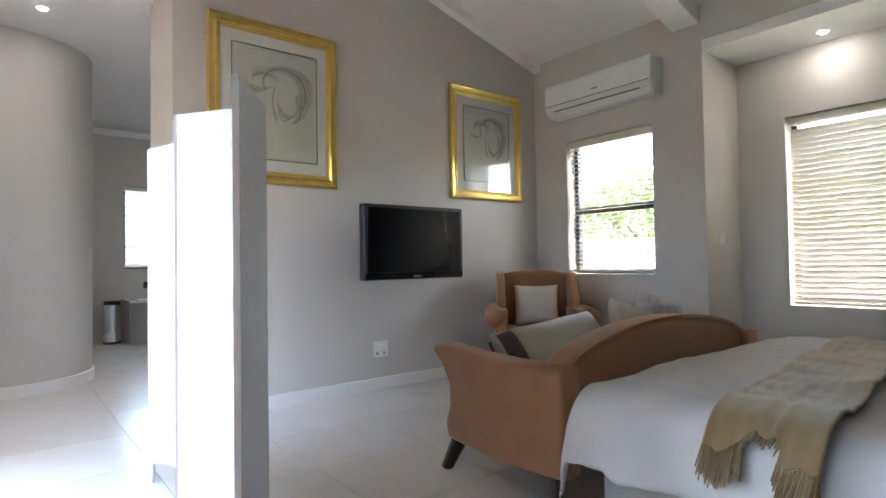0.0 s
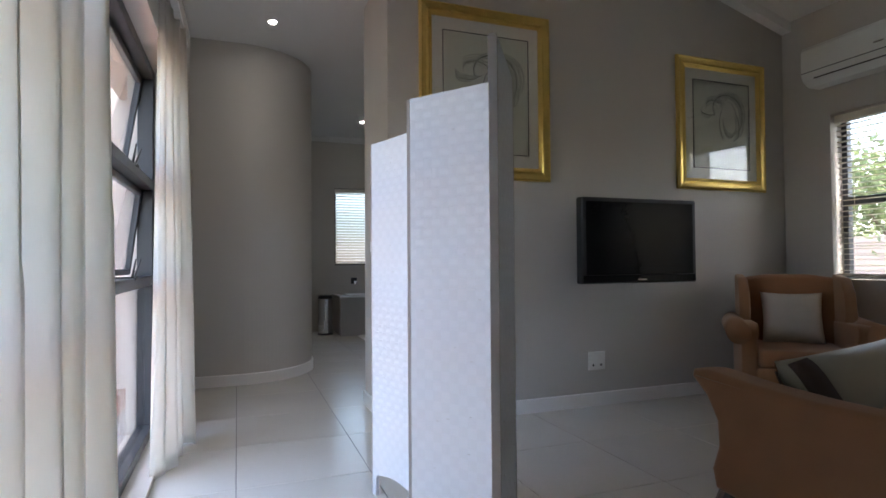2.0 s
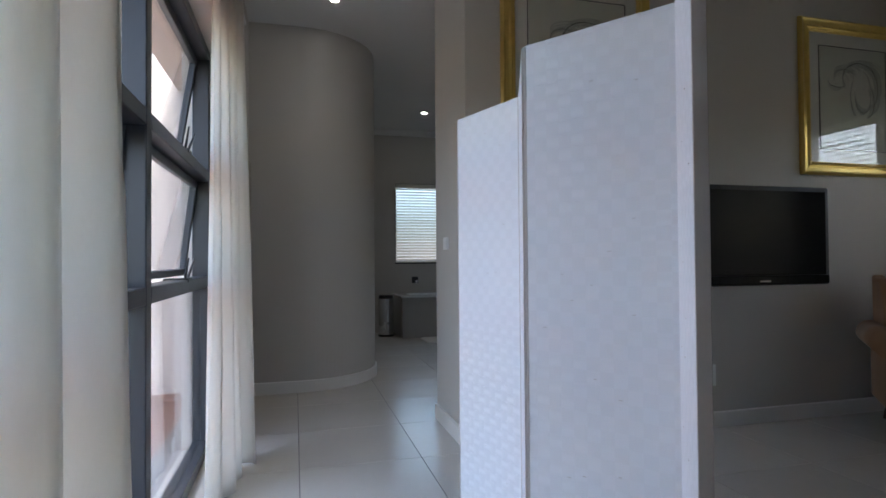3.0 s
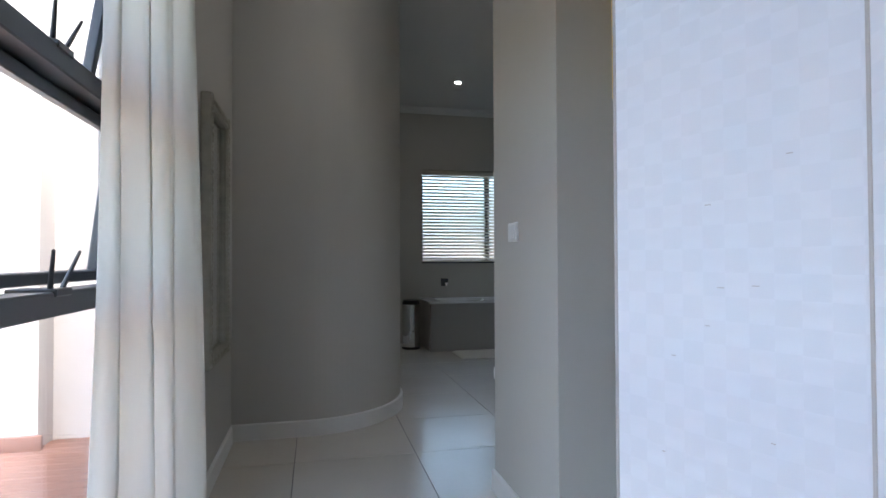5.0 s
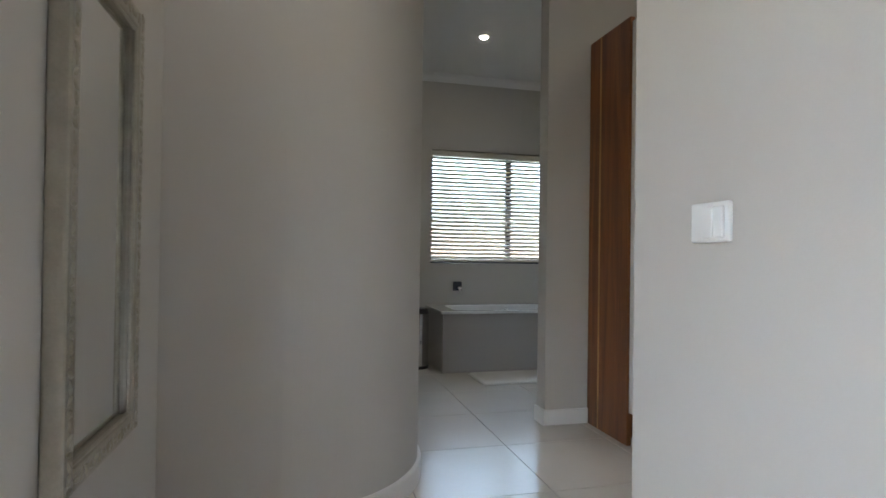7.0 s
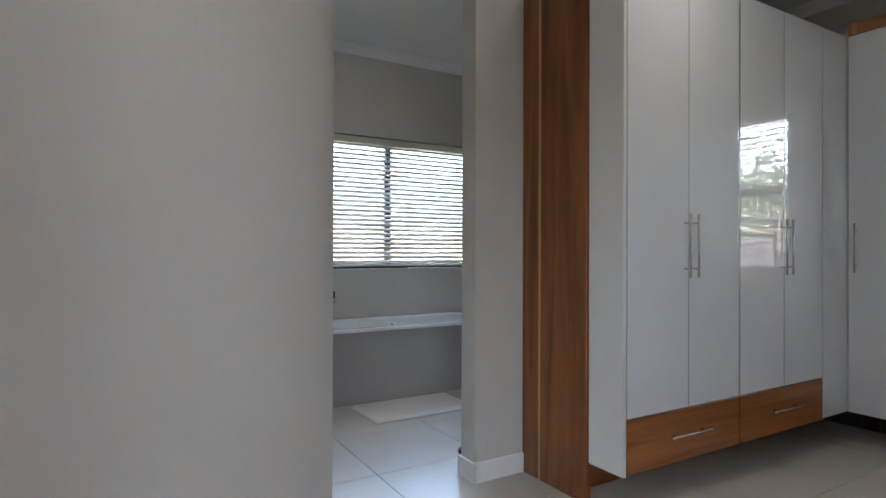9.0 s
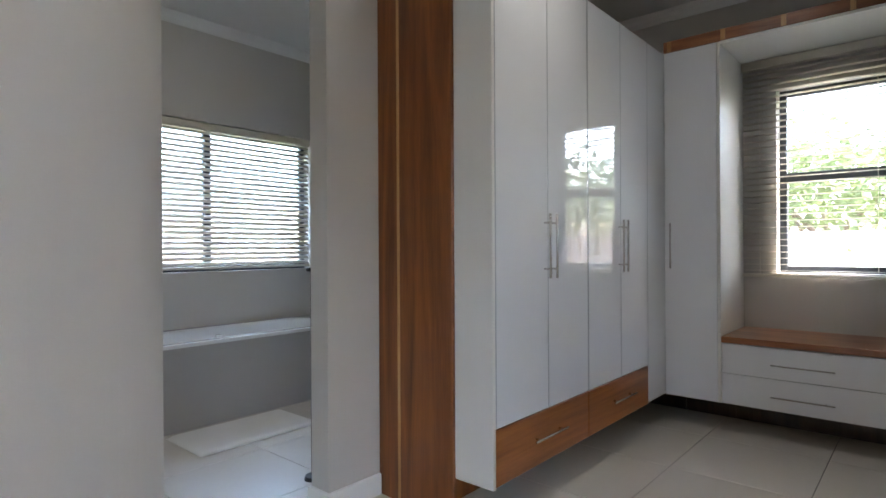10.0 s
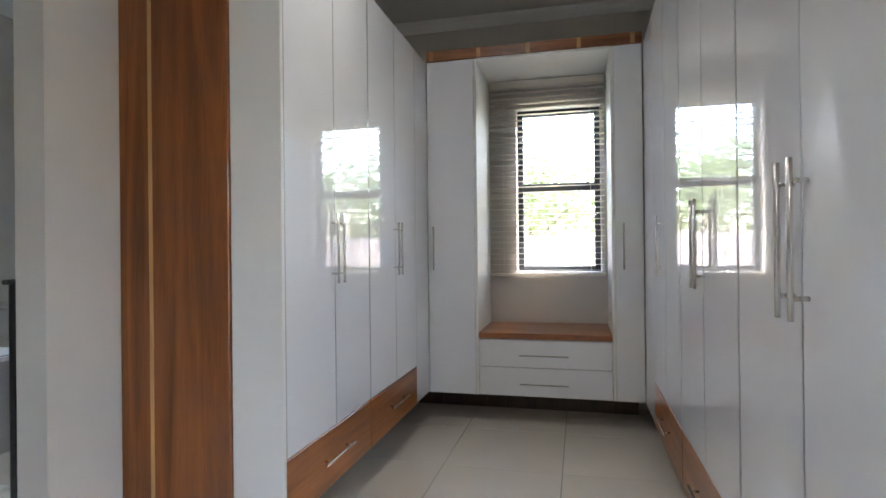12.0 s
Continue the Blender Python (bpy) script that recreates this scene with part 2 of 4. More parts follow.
def pillow_bm(w, h, d, n=20, puff=0.45):
    """A stuffed square cushion standing in the xz plane, base at z = 0."""
    bm = bmesh.new()
    for s in (1, -1):
        g = []
        for i in range(n + 1):
            for j in range(n + 1):
                u, v = 2 * i / n - 1, 2 * j / n - 1
                t = max(0, (1 - u ** 4) * (1 - v ** 4)) ** puff
                pinch = 1 - 0.07 * (1 - u * u) * abs(v) ** 3
                pz = 1 - 0.07 * (1 - v * v) * abs(u) ** 3
                g.append(bm.verts.new((u * w / 2 * pz, s * d / 2 * t + 0.008 * noise.noise((u * 2, v * 2, s)) * t, h / 2 + v * h / 2 * pinch)))
        for i in range(n):
            for j in range(n):
                k = i * (n + 1) + j
                f = [g[k], g[k + 1], g[k + n + 2], g[k + n + 1]]
                bm.faces.new(f if s < 0 else f[::-1])
    bmesh.ops.remove_doubles(bm, verts=bm.verts, dist=0.0008)
    return bm


def mesh_of(name, bm, material, smooth=False):
    me = bpy.data.meshes.new(name)
    bm.to_mesh(me)
    bm.free()
    me.materials.append(material)
    if smooth:
        me.polygons.foreach_set("use_smooth", [True] * len(me.polygons))
    return me


def thing(name, at, label="", category="", group="", kind=""):
    e = new(name)
    e.location = at
    e.empty_display_size = 0.1
    return tagged(e, label, category, group, kind)


def hang(ob, parent):
    base = parent
    ob.parent = parent
    off = Vector((0, 0, 0))
    while base is not None:
        off = off + base.location
        base = base.parent
    ob.matrix_parent_inverse = Matrix.Translation(-off) if parent.type == "EMPTY" else Matrix()
    return ob


def part(name, bm, material, parent, label="", smooth=False):
    ob = new(name, mesh_of(name, bm, material, smooth))
    hang(ob, parent)
    return tagged(ob, label) if label else ob


def solo(name, bm, material, label="", category="", group="", kind="", smooth=False):
    return tagged(new(name, mesh_of(name, bm, material, smooth)), label, category, group, kind)


def structure(name, bm, material, label):
    return solo(name, bm, material, label, name.split("_")[0], kind="structure")


# ---- setting ----
CEIL = 3.12
WX, EX, TVY, SIDE = 0.12, 5.12, 4.60, 1.46
WIN_Z0, WIN_Z1 = 0.04, 2.33

slab = structure("floor", box(-0.3, 6.2, -2.2, 10.4, -0.16, -0.004), M_GROUT, "cream porcelain tiled floor with thin grey joints")

# west wall with the long glazed opening
bm = bmesh.new()
boxes(bm, -0.14, WX, 4.97, 10.3, 0, CEIL + 0.2)
boxes(bm, -0.14, WX, -2.2, 1.25, 0, CEIL + 0.2)
boxes(bm, -0.14, WX, 1.25, 4.97, WIN_Z1, CEIL + 0.2)
structure("wall_west", bm, M_WALL, "warm grey painted wall with a long glazed opening")

# wall with the television, and its return along the passage
bm = bmesh.new()
boxes(bm, SIDE, 5.4, TVY, TVY + 0.22, 0, 4.6)
boxes(bm, SIDE, SIDE + 0.11, TVY + 0.22, 5.32, 0, CEIL + 0.1)
structure("wall_television", bm, M_WALL, "warm grey painted wall holding framed drawings and a television")

# east wall of the bedroom with its window, the set-back bay beside it
bm = bmesh.new()
boxes(bm, EX, EX + 0.24, 4.18, TVY, 0, 4.2)
boxes(bm, EX, EX + 0.24, 2.74, 3.21, 0, 4.2)
boxes(bm, EX, EX + 0.24, 3.21, 4.18, 0, 0.94)
boxes(bm, EX, EX + 0.24, 3.21, 4.18, 2.30, 4.2)
structure("wall_east", bm, M_WALL, "warm grey painted bedroom wall with a window")
bm = bmesh.new()
boxes(bm, EX + 0.24, 5.99, 2.74, 2.9, 0, 3.1)
boxes(bm, 5.75, 5.99, 2.36, 2.74, 0, 3.1)
boxes(bm, 5.75, 5.99, -2.2, 0.76, 0, 3.1)
boxes(bm, 5.75, 5.99, 0.76, 2.36, 0, 0.67)
boxes(bm, 5.75, 5.99, 0.76, 2.36, 2.26, 3.1)
structure("wall_bay", bm, M_WALL, "warm grey painted walls of the window bay")
structure("wall_south", box(-0.14, 5.99, -2.4, -2.2, 0, 4.8), M_WALL, "plain warm grey painted wall")

# curved shower wall: quarter drum, then straight into the bathroom
CX, CY, CR = 0.54, 7.10, 0.72
arc = [(WX - 0.02, CY - CR)] + [(CX + CR * math.sin(a), CY - CR * math.cos(a)) for a in [radians(90 * i / 30) for i in range(31)]]
outer = arc + [(CX + CR, 10.02), (WX - 0.02, 10.02)]
structure("wall_curved", extrude_profile(outer, "z", 0, CEIL + 0.05), M_WALL, "curved warm grey painted wall")
face = [(p[0] + 0.0, p[1]) for p in arc] + [(CX + CR, 10.0)]
def ribbon(path, t, z0, z1, bevel=0.006):
    """A strip of thickness t laid against a run of wall points, on its right-hand side."""
    outs = []
    for i, p in enumerate(path):
        a, b = path[max(0, i - 1)], path[min(len(path) - 1, i + 1)]
        d = Vector((b[0] - a[0], b[1] - a[1])).normalized()
        outs.append((p[0] + d.y * t, p[1] - d.x * t))
    bm = bmesh.new()
    rows = []
    for q, o in zip(path, outs):
        rows.append([bm.verts.new((q[0], q[1], z0)), bm.verts.new((o[0], o[1], z0)), bm.verts.new((o[0], o[1], z1 - bevel)),
                     bm.verts.new((q[0] + (o[0] - q[0]) * 0.6, q[1] + (o[1] - q[1]) * 0.6, z1)), bm.verts.new((q[0], q[1], z1))])
    for r, s in zip(rows, rows[1:]):
        for k in range(4):
            bm.faces.new((r[k], s[k], s[k + 1], r[k + 1]))
    bm.faces.new(rows[0])
    bm.faces.new(rows[-1][::-1])
    bmesh.ops.recalc_face_normals(bm, faces=bm.faces)
    return bm


structure("baseboard_curved", ribbon(face, 0.018, 0, 0.10), M_TRIM, "white painted skirting following the curved wall")
structure("baseboard_west", ribbon([(WX, 6.33), (WX, 4.99)][::-1], 0.016, 0, 0.10), M_TRIM, "white painted skirting board")
structure("baseboard_television", ribbon([(EX, TVY), (SIDE, TVY)][::-1], 0.016, 0, 0.10), M_TRIM, "white painted skirting board")
structure("baseboard_passage", ribbon([(SIDE, TVY - 0.016), (SIDE, 5.33)][::-1], 0.016, 0, 0.10), M_TRIM, "white painted skirting board")
structure("baseboard_east", ribbon([(EX, 2.76), (EX, TVY - 0.02)][::-1], 0.016, 0, 0.10), M_TRIM, "white painted skirting board")

# bathroom partition, bathroom and dressing room shell
bm = bmesh.new()
boxes(bm, 2.25, 5.3, 7.58, 7.71, 0, CEIL + 0.05)
structure("wall_partition", bm, M_WALL, "warm grey painted partition beside the bathroom opening")
structure("baseboard_partition", box(2.235, 2.565, 7.562, 7.58, 0, 0.105, 0.004), M_TRIM, "white painted skirting board")
structure("baseboard_jamb", box(2.232, 2.25, 7.562, 7.72, 0, 0.105, 0.004), M_TRIM, "white painted skirting board")
BX0, BX1, BZ0, BZ1, BY = 1.99, 3.92, 1.05, 2.30, 10.02
bm = bmesh.new()
boxes(bm, 1.2, BX0, BY, BY + 0.24, 0, CEIL + 0.05)
boxes(bm, BX1, 5.5, BY, BY + 0.24, 0, CEIL + 0.05)
boxes(bm, BX0, BX1, BY, BY + 0.24, 0, BZ0)
boxes(bm, BX0, BX1, BY, BY + 0.24, BZ1, CEIL + 0.05)
structure("wall_bathroom_north", bm, M_WALL, "grey painted bathroom wall with a wide window")
structure("wall_bathroom_east", box(5.3, 5.5, 7.58, 10.02, 0, CEIL + 0.05), M_WALL, "grey painted bathroom wall")
DX, DY0, DY1, DZ0, DZ1 = 5.22, 5.65, 6.30, 1.05, 2.36
bm = bmesh.new()
boxes(bm, DX, DX + 0.24, TVY + 0.22, DY0, 0, CEIL + 0.05)
boxes(bm, DX, DX + 0.24, DY1, 7.58, 0, CEIL + 0.05)
boxes(bm, DX, DX + 0.24, DY0, DY1, 0, DZ0)
boxes(bm, DX, DX + 0.24, DY0, DY1, DZ1, CEIL + 0.05)
structure("wall_dressing_east", bm, M_WALL, "warm grey painted dressing room wall with a window")

# ceilings
bm = bmesh.new()
boxes(bm, -0.14, SIDE, -2.2, 10.3, CEIL, CEIL + 0.08)
boxes(bm, SIDE, 5.5, TVY + 0.2, 10.3, CEIL, CEIL + 0.08)
structure("ceiling_flat", bm, M_CEIL, "flat white painted ceiling")
SL = 0.285
zat = lambda x: 3.21 + (EX - x) * SL
bm = extrude_profile([(SIDE, zat(SIDE)), (EX + 0.24, zat(EX + 0.24)), (EX + 0.24, zat(EX + 0.24) + 0.1), (SIDE, zat(SIDE) + 0.1)], "y", -2.2, TVY)
structure("ceiling_sloped", bm, M_CEIL, "sloping white painted bedroom ceiling")
structure("wall_upper", box(SIDE - 0.1, SIDE, -2.2, TVY, CEIL + 0.08, 4.4), M_CEIL, "white painted upstand above the flat ceiling")
structure("ceiling_bay", box(EX, 5.75, -2.2, 2.74, 2.81, 2.9), M_CEIL, "low white painted ceiling of the bay")
structure("wall_bay_upper", box(EX, EX + 0.2, -2.2, 2.74, 2.902, 4.2), M_WALL, "painted wall above the bay")
bm = extrude_profile([(SIDE, zat(SIDE) - 0.09), (EX, zat(EX) - 0.09), (EX, zat(EX) + 0.02), (SIDE, zat(SIDE) + 0.02)], "y", TVY - 0.09, TVY + 0.02, 0.0)
structure("trim_cornice", bm, M_CEIL, "white painted cornice along the sloping ceiling")
bm = extrude_profile([(SIDE, zat(SIDE) - 0.16), (EX, zat(EX) - 0.16), (EX, zat(EX)), (SIDE, zat(SIDE))], "y", 2.76, 3.0, 0.01)
structure("trim_beam", bm, M_CEIL, "white painted ceiling beam")
prof = lambda s: [(0, 0), (0.07 * s, 0), (0.055 * s, -0.03), (0.03 * s, -0.05), (0.012 * s, -0.075), (0, -0.08)]
structure("trim_dressing", extrude_profile([(DX + p[0], CEIL + p[1]) for p in prof(-1)], "y", TVY + 0.22, 7.58), M_CEIL, "white moulded cornice")
structure("trim_bathroom", extrude_profile([(BY + p[0], CEIL + p[1]) for p in prof(-1)], "x", CX + CR, 5.3), M_CEIL, "white moulded cornice")


# ---- windows and blinds ----
def bar_frame(bm, axis, at, t, a0, a1, z0, z1, w):
    """Four bars round an opening; axis is the wall's normal."""
    def b(p0, p1, q0, q1):
        if axis == "x":
            boxes(bm, at - t / 2, at + t / 2, p0, p1, q0, q1, 0.004, 1)
        else:
            boxes(bm, p0, p1, at - t / 2, at + t / 2, q0, q1, 0.004, 1)
    b(a0, a0 + w, z0, z1)
    b(a1 - w, a1, z0, z1)
    b(a0 + w, a1 - w, z0, z0 + w)
    b(a0 + w, a1 - w, z1 - w, z1)
    return bm


def pane(parent, axis, at, a0, a1, z0, z1, material=None):
    bm = box(at - 0.003, at + 0.003, a0, a1, z0, z1) if axis == "x" else box(a0, a1, at - 0.003, at + 0.003, z0, z1)
    p = part("pane", bm, material or M_GLASS, parent)
    p.visible_shadow = False
    return p


def window(n, axis, at, a0, a1, z0, z1, rails=(), stiles=(), material=None):
    mid = (at, (a0 + a1) / 2, z0) if axis == "x" else ((a0 + a1) / 2, at, z0)
    w = thing("window_%d" % n, mid, "charcoal aluminium framed window with clear glass", "window", kind="structure")
    part("window_frame", bar_frame(bmesh.new(), axis, at, 0.06, a0, a1, z0, z1, 0.045), M_ALU, w)
    for r in rails:
        bm = box(at - 0.034, at + 0.034, a0 + 0.045, a1 - 0.045, r - 0.035, r + 0.035, 0.004, 1) if axis == "x" else \
            box(a0 + 0.045, a1 - 0.045, at - 0.034, at + 0.034, r - 0.035, r + 0.035, 0.004, 1)
        part("rail", bm, M_ALU, w)
    for s in stiles:
        bm = box(at - 0.033, at + 0.033, s - 0.03, s + 0.03, z0 + 0.045, z1 - 0.045, 0.004, 1) if axis == "x" else \
            box(s - 0.03, s + 0.03, at - 0.033, at + 0.033, z0 + 0.045, z1 - 0.045, 0.004, 1)
        part("stile", bm, M_ALU, w)
    hs = [z0 + 0.045] + [v for r in rails for v in (r - 0.035, r + 0.035)] + [z1 - 0.045]
    vs = [a0 + 0.045] + [v for s in stiles for v in (s - 0.03, s + 0.03)] + [a1 - 0.045]
    for i in range(0, len(hs), 2):
        for j in range(0, len(vs), 2):
            pane(w, axis, at, vs[j], vs[j + 1], hs[i], hs[i + 1], material)
    return w


def blind(axis, at, a0, a1, z0, z1, tilt, pitch, label, group, head=0.06):
    """Horizontal slat blind: head rail, slats, ladder cords and bottom rail."""
    mid = (at, (a0 + a1) / 2, z1) if axis == "x" else ((a0 + a1) / 2, at, z1)
    b = thing("window_blind", mid, label, "blind", group)
    L = a1 - a0
    def place(bm):
        m = Matrix.Rotation(radians(90), 4, "Z") if axis == "x" else Matrix()
        bmesh.ops.transform(bm, matrix=Matrix.Translation(mid) @ m, verts=bm.verts)
        return bm
    part("head_rail", place(box(-L / 2, L / 2, -0.03, 0.03, -head, 0, 0.004, 1)), M_SLAT, b)
    part("bottom_rail", place(box(-L / 2, L / 2, -0.024, 0.024, z0 - z1, z0 - z1 + 0.022, 0.004, 1)), M_SLAT, b)
    for f in (-0.38, 0.38):
        part("cord", place(rod(bmesh.new(), (f * L, -0.028, z0 - z1), (f * L, -0.028, -head), 0.0018, sides=5)), M_SLAT, b)
    bm = bmesh.new()
    prof2 = [(-0.024, 0), (-0.012, 0.0025), (0, 0.0034), (0.012, 0.0025), (0.024, 0), (0.012, 0.0012), (0, 0.002), (-0.012, 0.0012)]
    lo = [bm.verts.new((-L / 2 + 0.004, p[0], p[1])) for p in prof2]
    hi = [bm.verts.new((L / 2 - 0.004, p[0], p[1])) for p in prof2]
    for i in range(8):
        j = (i + 1) % 8
        bm.faces.new((lo[i], lo[j], hi[j], hi[i]))
    bm.faces.new(lo[::-1])
    bm.faces.new(hi)
    bmesh.ops.recalc_face_normals(bm, faces=bm.faces)
    me = mesh_of("slat", bm, M_SLAT, True)
    n = int((z1 - head - z0 - 0.02) / pitch)
    turn = 90 if axis == "x" else 0
    for i in range(n):
        s = new("slat", me)
        s.parent = b
        s.matrix_basis = Matrix.Translation((0, 0, z0 - z1 + 0.045 + i * pitch)) @ Matrix.Rotation(radians(turn), 4, "Z") @ Matrix.Rotation(radians(tilt + random.uniform(-0.12, 0.12)), 4, "X")
    return b


window(1, "x", EX + 0.16, 3.21, 4.18, 0.94, 2.30, rails=(1.58,))
blind("x", EX + 0.055, 3.225, 4.165, 0.965, 2.285, 4, 0.044, "cream slat blind with open slats over a bedroom window", "blinds")
window(2, "x", 5.92, 0.76, 2.36, 0.67, 2.26, stiles=(1.56,))
blind("x", 5.80, 0.78, 2.34, 0.68, 2.25, 53, 0.044, "cream slat blind closed over the bay window", "blinds")
window(3, "y", BY + 0.16, BX0, BX1, BZ0, BZ1, stiles=(2.94,), material=M_FROST)
blind("y", BY + 0.05, BX0 + 0.01, BX1 - 0.01, BZ0 + 0.02, BZ1 - 0.005, 43, 0.044, "cream slat blind half open over the bathroom window", "blinds")
window(4, "x", DX + 0.14, DY0, DY1, DZ0, DZ1, rails=(1.73,))
blind("x", DX - 0.045, 5.62, 6.51, 1.02, 2.565, 3, 0.044, "cream slat blind with open slats in the dressing niche", "blinds")

# long glazed screen of the bedroom, with top-hung vents standing ajar
gx = -0.03
w = thing("window_5", (gx, 3.1, WIN_Z0), "tall charcoal aluminium glazing with vents standing ajar", "window", kind="structure")
part("window_frame", bar_frame(bmesh.new(), "x", gx, 0.09, 1.25, 4.97, WIN_Z0, WIN_Z1, 0.06), M_ALU, w)
stl = (3.555, 2.40)
for s in stl:
    part("stile", box(gx - 0.045, gx + 0.045, s - 0.035, s + 0.035, WIN_Z0 + 0.06, WIN_Z1 - 0.06, 0.004, 1), M_ALU, w)
edges = [1.31, 2.365, 2.435, 3.52, 3.59, 4.91]
for k in range(0, len(edges), 2):
    a0, a1 = edges[k], edges[k + 1]
    for r in (1.0, 1.60):
        part("rail", box(gx - 0.045, gx + 0.045, a0, a1, r - 0.03, r + 0.03, 0.004, 1), M_ALU, w)
    pane(w, "x", gx, a0, a1, WIN_Z0 + 0.06, 0.97)
    for z0, z1, op in ((1.03, 1.57, 7), (1.63, WIN_Z1 - 0.06, 9)):
        piv = Matrix.Translation((gx - 0.02, 0, z1)) @ Matrix.Rotation(radians(op), 4, "Y") @ Matrix.Translation((-gx + 0.02, 0, -z1))
        bm = bar_frame(bmesh.new(), "x", gx - 0.03, 0.035, a0 + 0.004, a1 - 0.004, z0 + 0.004, z1 - 0.004, 0.035)
        bmesh.ops.transform(bm, matrix=piv, verts=bm.verts)
        sash = part("sash", bm, M_ALU, w)
        bm = box(gx - 0.033, gx - 0.027, a0 + 0.038, a1 - 0.038, z0 + 0.038, z1 - 0.038)
        bmesh.ops.transform(bm, matrix=piv, verts=bm.verts)
        p = part("pane", bm, M_GLASS, w)
        p.visible_shadow = False
        my = (a0 + a1) / 2 + 0.05
        bm = box(gx - 0.06, gx + 0.05, my - 0.045, my + 0.045, z0 - 0.012, z0 + 0.008, 0.003, 1)
        rod(bm, (gx + 0.03, my - 0.03, z0), (gx + 0.055, my - 0.075, z0 + 0.10), 0.007, 0.004, 8)
        rod(bm, (gx + 0.03, my + 0.03, z0), (gx + 0.055, my + 0.075, z0 + 0.10), 0.007, 0.004, 8)
        part("stay", bm, M_BLACK, w)
structure("trim_sill", box(-0.13, WX, 1.25, 4.97, -0.003, 0.036, 0.003, 1), M_TILE, "pale tiled sill under the glazing")


# ---- bedroom things ----
def framed_drawing(x0, x1, z0, z1, label, seed):
    """Wide gilded frame, mount, paper with loose strokes, and glass."""
    y = TVY
    t = thing("framed_drawing", ((x0 + x1) / 2, y, z0), label, "picture", "framed drawings")
    W = 0.095
    for nm, a in (("frame_side", 0), ("frame_top", 1), ("frame_side", 2), ("frame_bottom", 3)):
        prof = [(0, 0), (0, 0.022), (0.012, 0.034), (0.026, 0.026), (0.05, 0.020), (0.066, 0.026), (0.074, 0.018), (0.088, 0.014), (W, 0.010), (W, 0)]
        w, h = x1 - x0, z1 - z0
        L = h if a in (0, 2) else w
        bm = bmesh.new()
        A = [bm.verts.new((p[0], -p[1], p[0])) for p in prof]
        B = [bm.verts.new((p[0], -p[1], L - p[0])) for p in prof]
        for i in range(len(prof) - 1):
            bm.faces.new((A[i], A[i + 1], B[i + 1], B[i]))
        n = int((L - 2 * W) / 0.02)
        for i in range(n):
            zz = W + (i + 0.5) * (L - 2 * W) / n
            bmesh.ops.create_icosphere(bm, subdivisions=1, radius=0.0065, matrix=Matrix.Translation((0.081, -0.018, zz)))
        r = {0: Matrix.Translation((x0, y, z0)), 1: Matrix.Translation((x0, y, z1)) @ Matrix.Rotation(radians(90), 4, "Y"),
             2: Matrix.Translation((x1, y, z1)) @ Matrix.Rotation(radians(180), 4, "Y"), 3: Matrix.Translation((x1, y, z0)) @ Matrix.Rotation(radians(-90), 4, "Y")}[a]
        bmesh.ops.transform(bm, matrix=r, verts=bm.verts)
        bmesh.ops.recalc_face_normals(bm, faces=bm.faces)
        part(nm, bm, M_GOLD, t, "gilded moulding with a beaded inner edge")
    part("backing", box(x0 + 0.005, x1 - 0.005, y - 0.004, y, z0 + 0.005, z1 - 0.005), M_MATBOARD, t)
    part("mount", box(x0 + W - 0.01, x1 - W + 0.01, y - 0.008, y - 0.0045, z0 + W - 0.01, z1 - W + 0.01), M_MATBOARD, t, "cream mount board")
    px0, px1, pz0, pz1 = x0 + W + 0.09, x1 - W - 0.09, z0 + W + 0.10, z1 - W - 0.10
    part("mount_line", bar_frame(bmesh.new(), "y", y - 0.0095, 0.002, px0 - 0.012, px1 + 0.012, pz0 - 0.012, pz1 + 0.012, 0.006), M_SKETCH, t)
    part("paper", box(px0, px1, y - 0.010, y - 0.0085, pz0, pz1), M_PAPER, t, "pale greenish drawing paper")
    rnd = random.Random(seed)
    cx, cz = (px0 + px1) / 2 + 0.06, pz0 + (pz1 - pz0) * 0.60
    strokes = bmesh.new()
    soft = bmesh.new()
    def stroke(bm, pts, w, yy):
        prev = None
        for i, (a, b) in enumerate(pts):
            q = pts[min(i + 1, len(pts) - 1)]
            p = pts[max(i - 1, 0)]
            d = Vector((q[0] - p[0], q[1] - p[1])).normalized()
            ww = w * (0.25 + 0.75 * math.sin(math.pi * (i + 0.5) / len(pts)))
            v = [bm.verts.new((a - d.y * ww, yy, b + d.x * ww)), bm.verts.new((a + d.y * ww, yy, b - d.x * ww))]
            if prev:
                bm.faces.new((prev[0], prev[1], v[1], v[0]))
            prev = v
    S = (x1 - x0) * 0.16
    arcs = ((0.0, 0.5, 1.0, 0.75, 20, 210, 0.011), (0.05, 0.42, 1.05, 0.82, 5, 130, 0.007), (0.35, 0.1, 0.75, 1.0, -60, 90, 0.012), (0.2, -0.25, 0.5, 0.8, 180, 330, 0.009),
            (-0.9, 0.55, 0.6, 0.35, 10, 190, 0.008), (-1.3, 0.3, 0.55, 0.25, 170, 340, 0.007), (-0.2, -0.35, 0.35, 0.85, 120, 260, 0.006), (0.55, -0.5, 0.3, 0.7, 250, 430, 0.010))
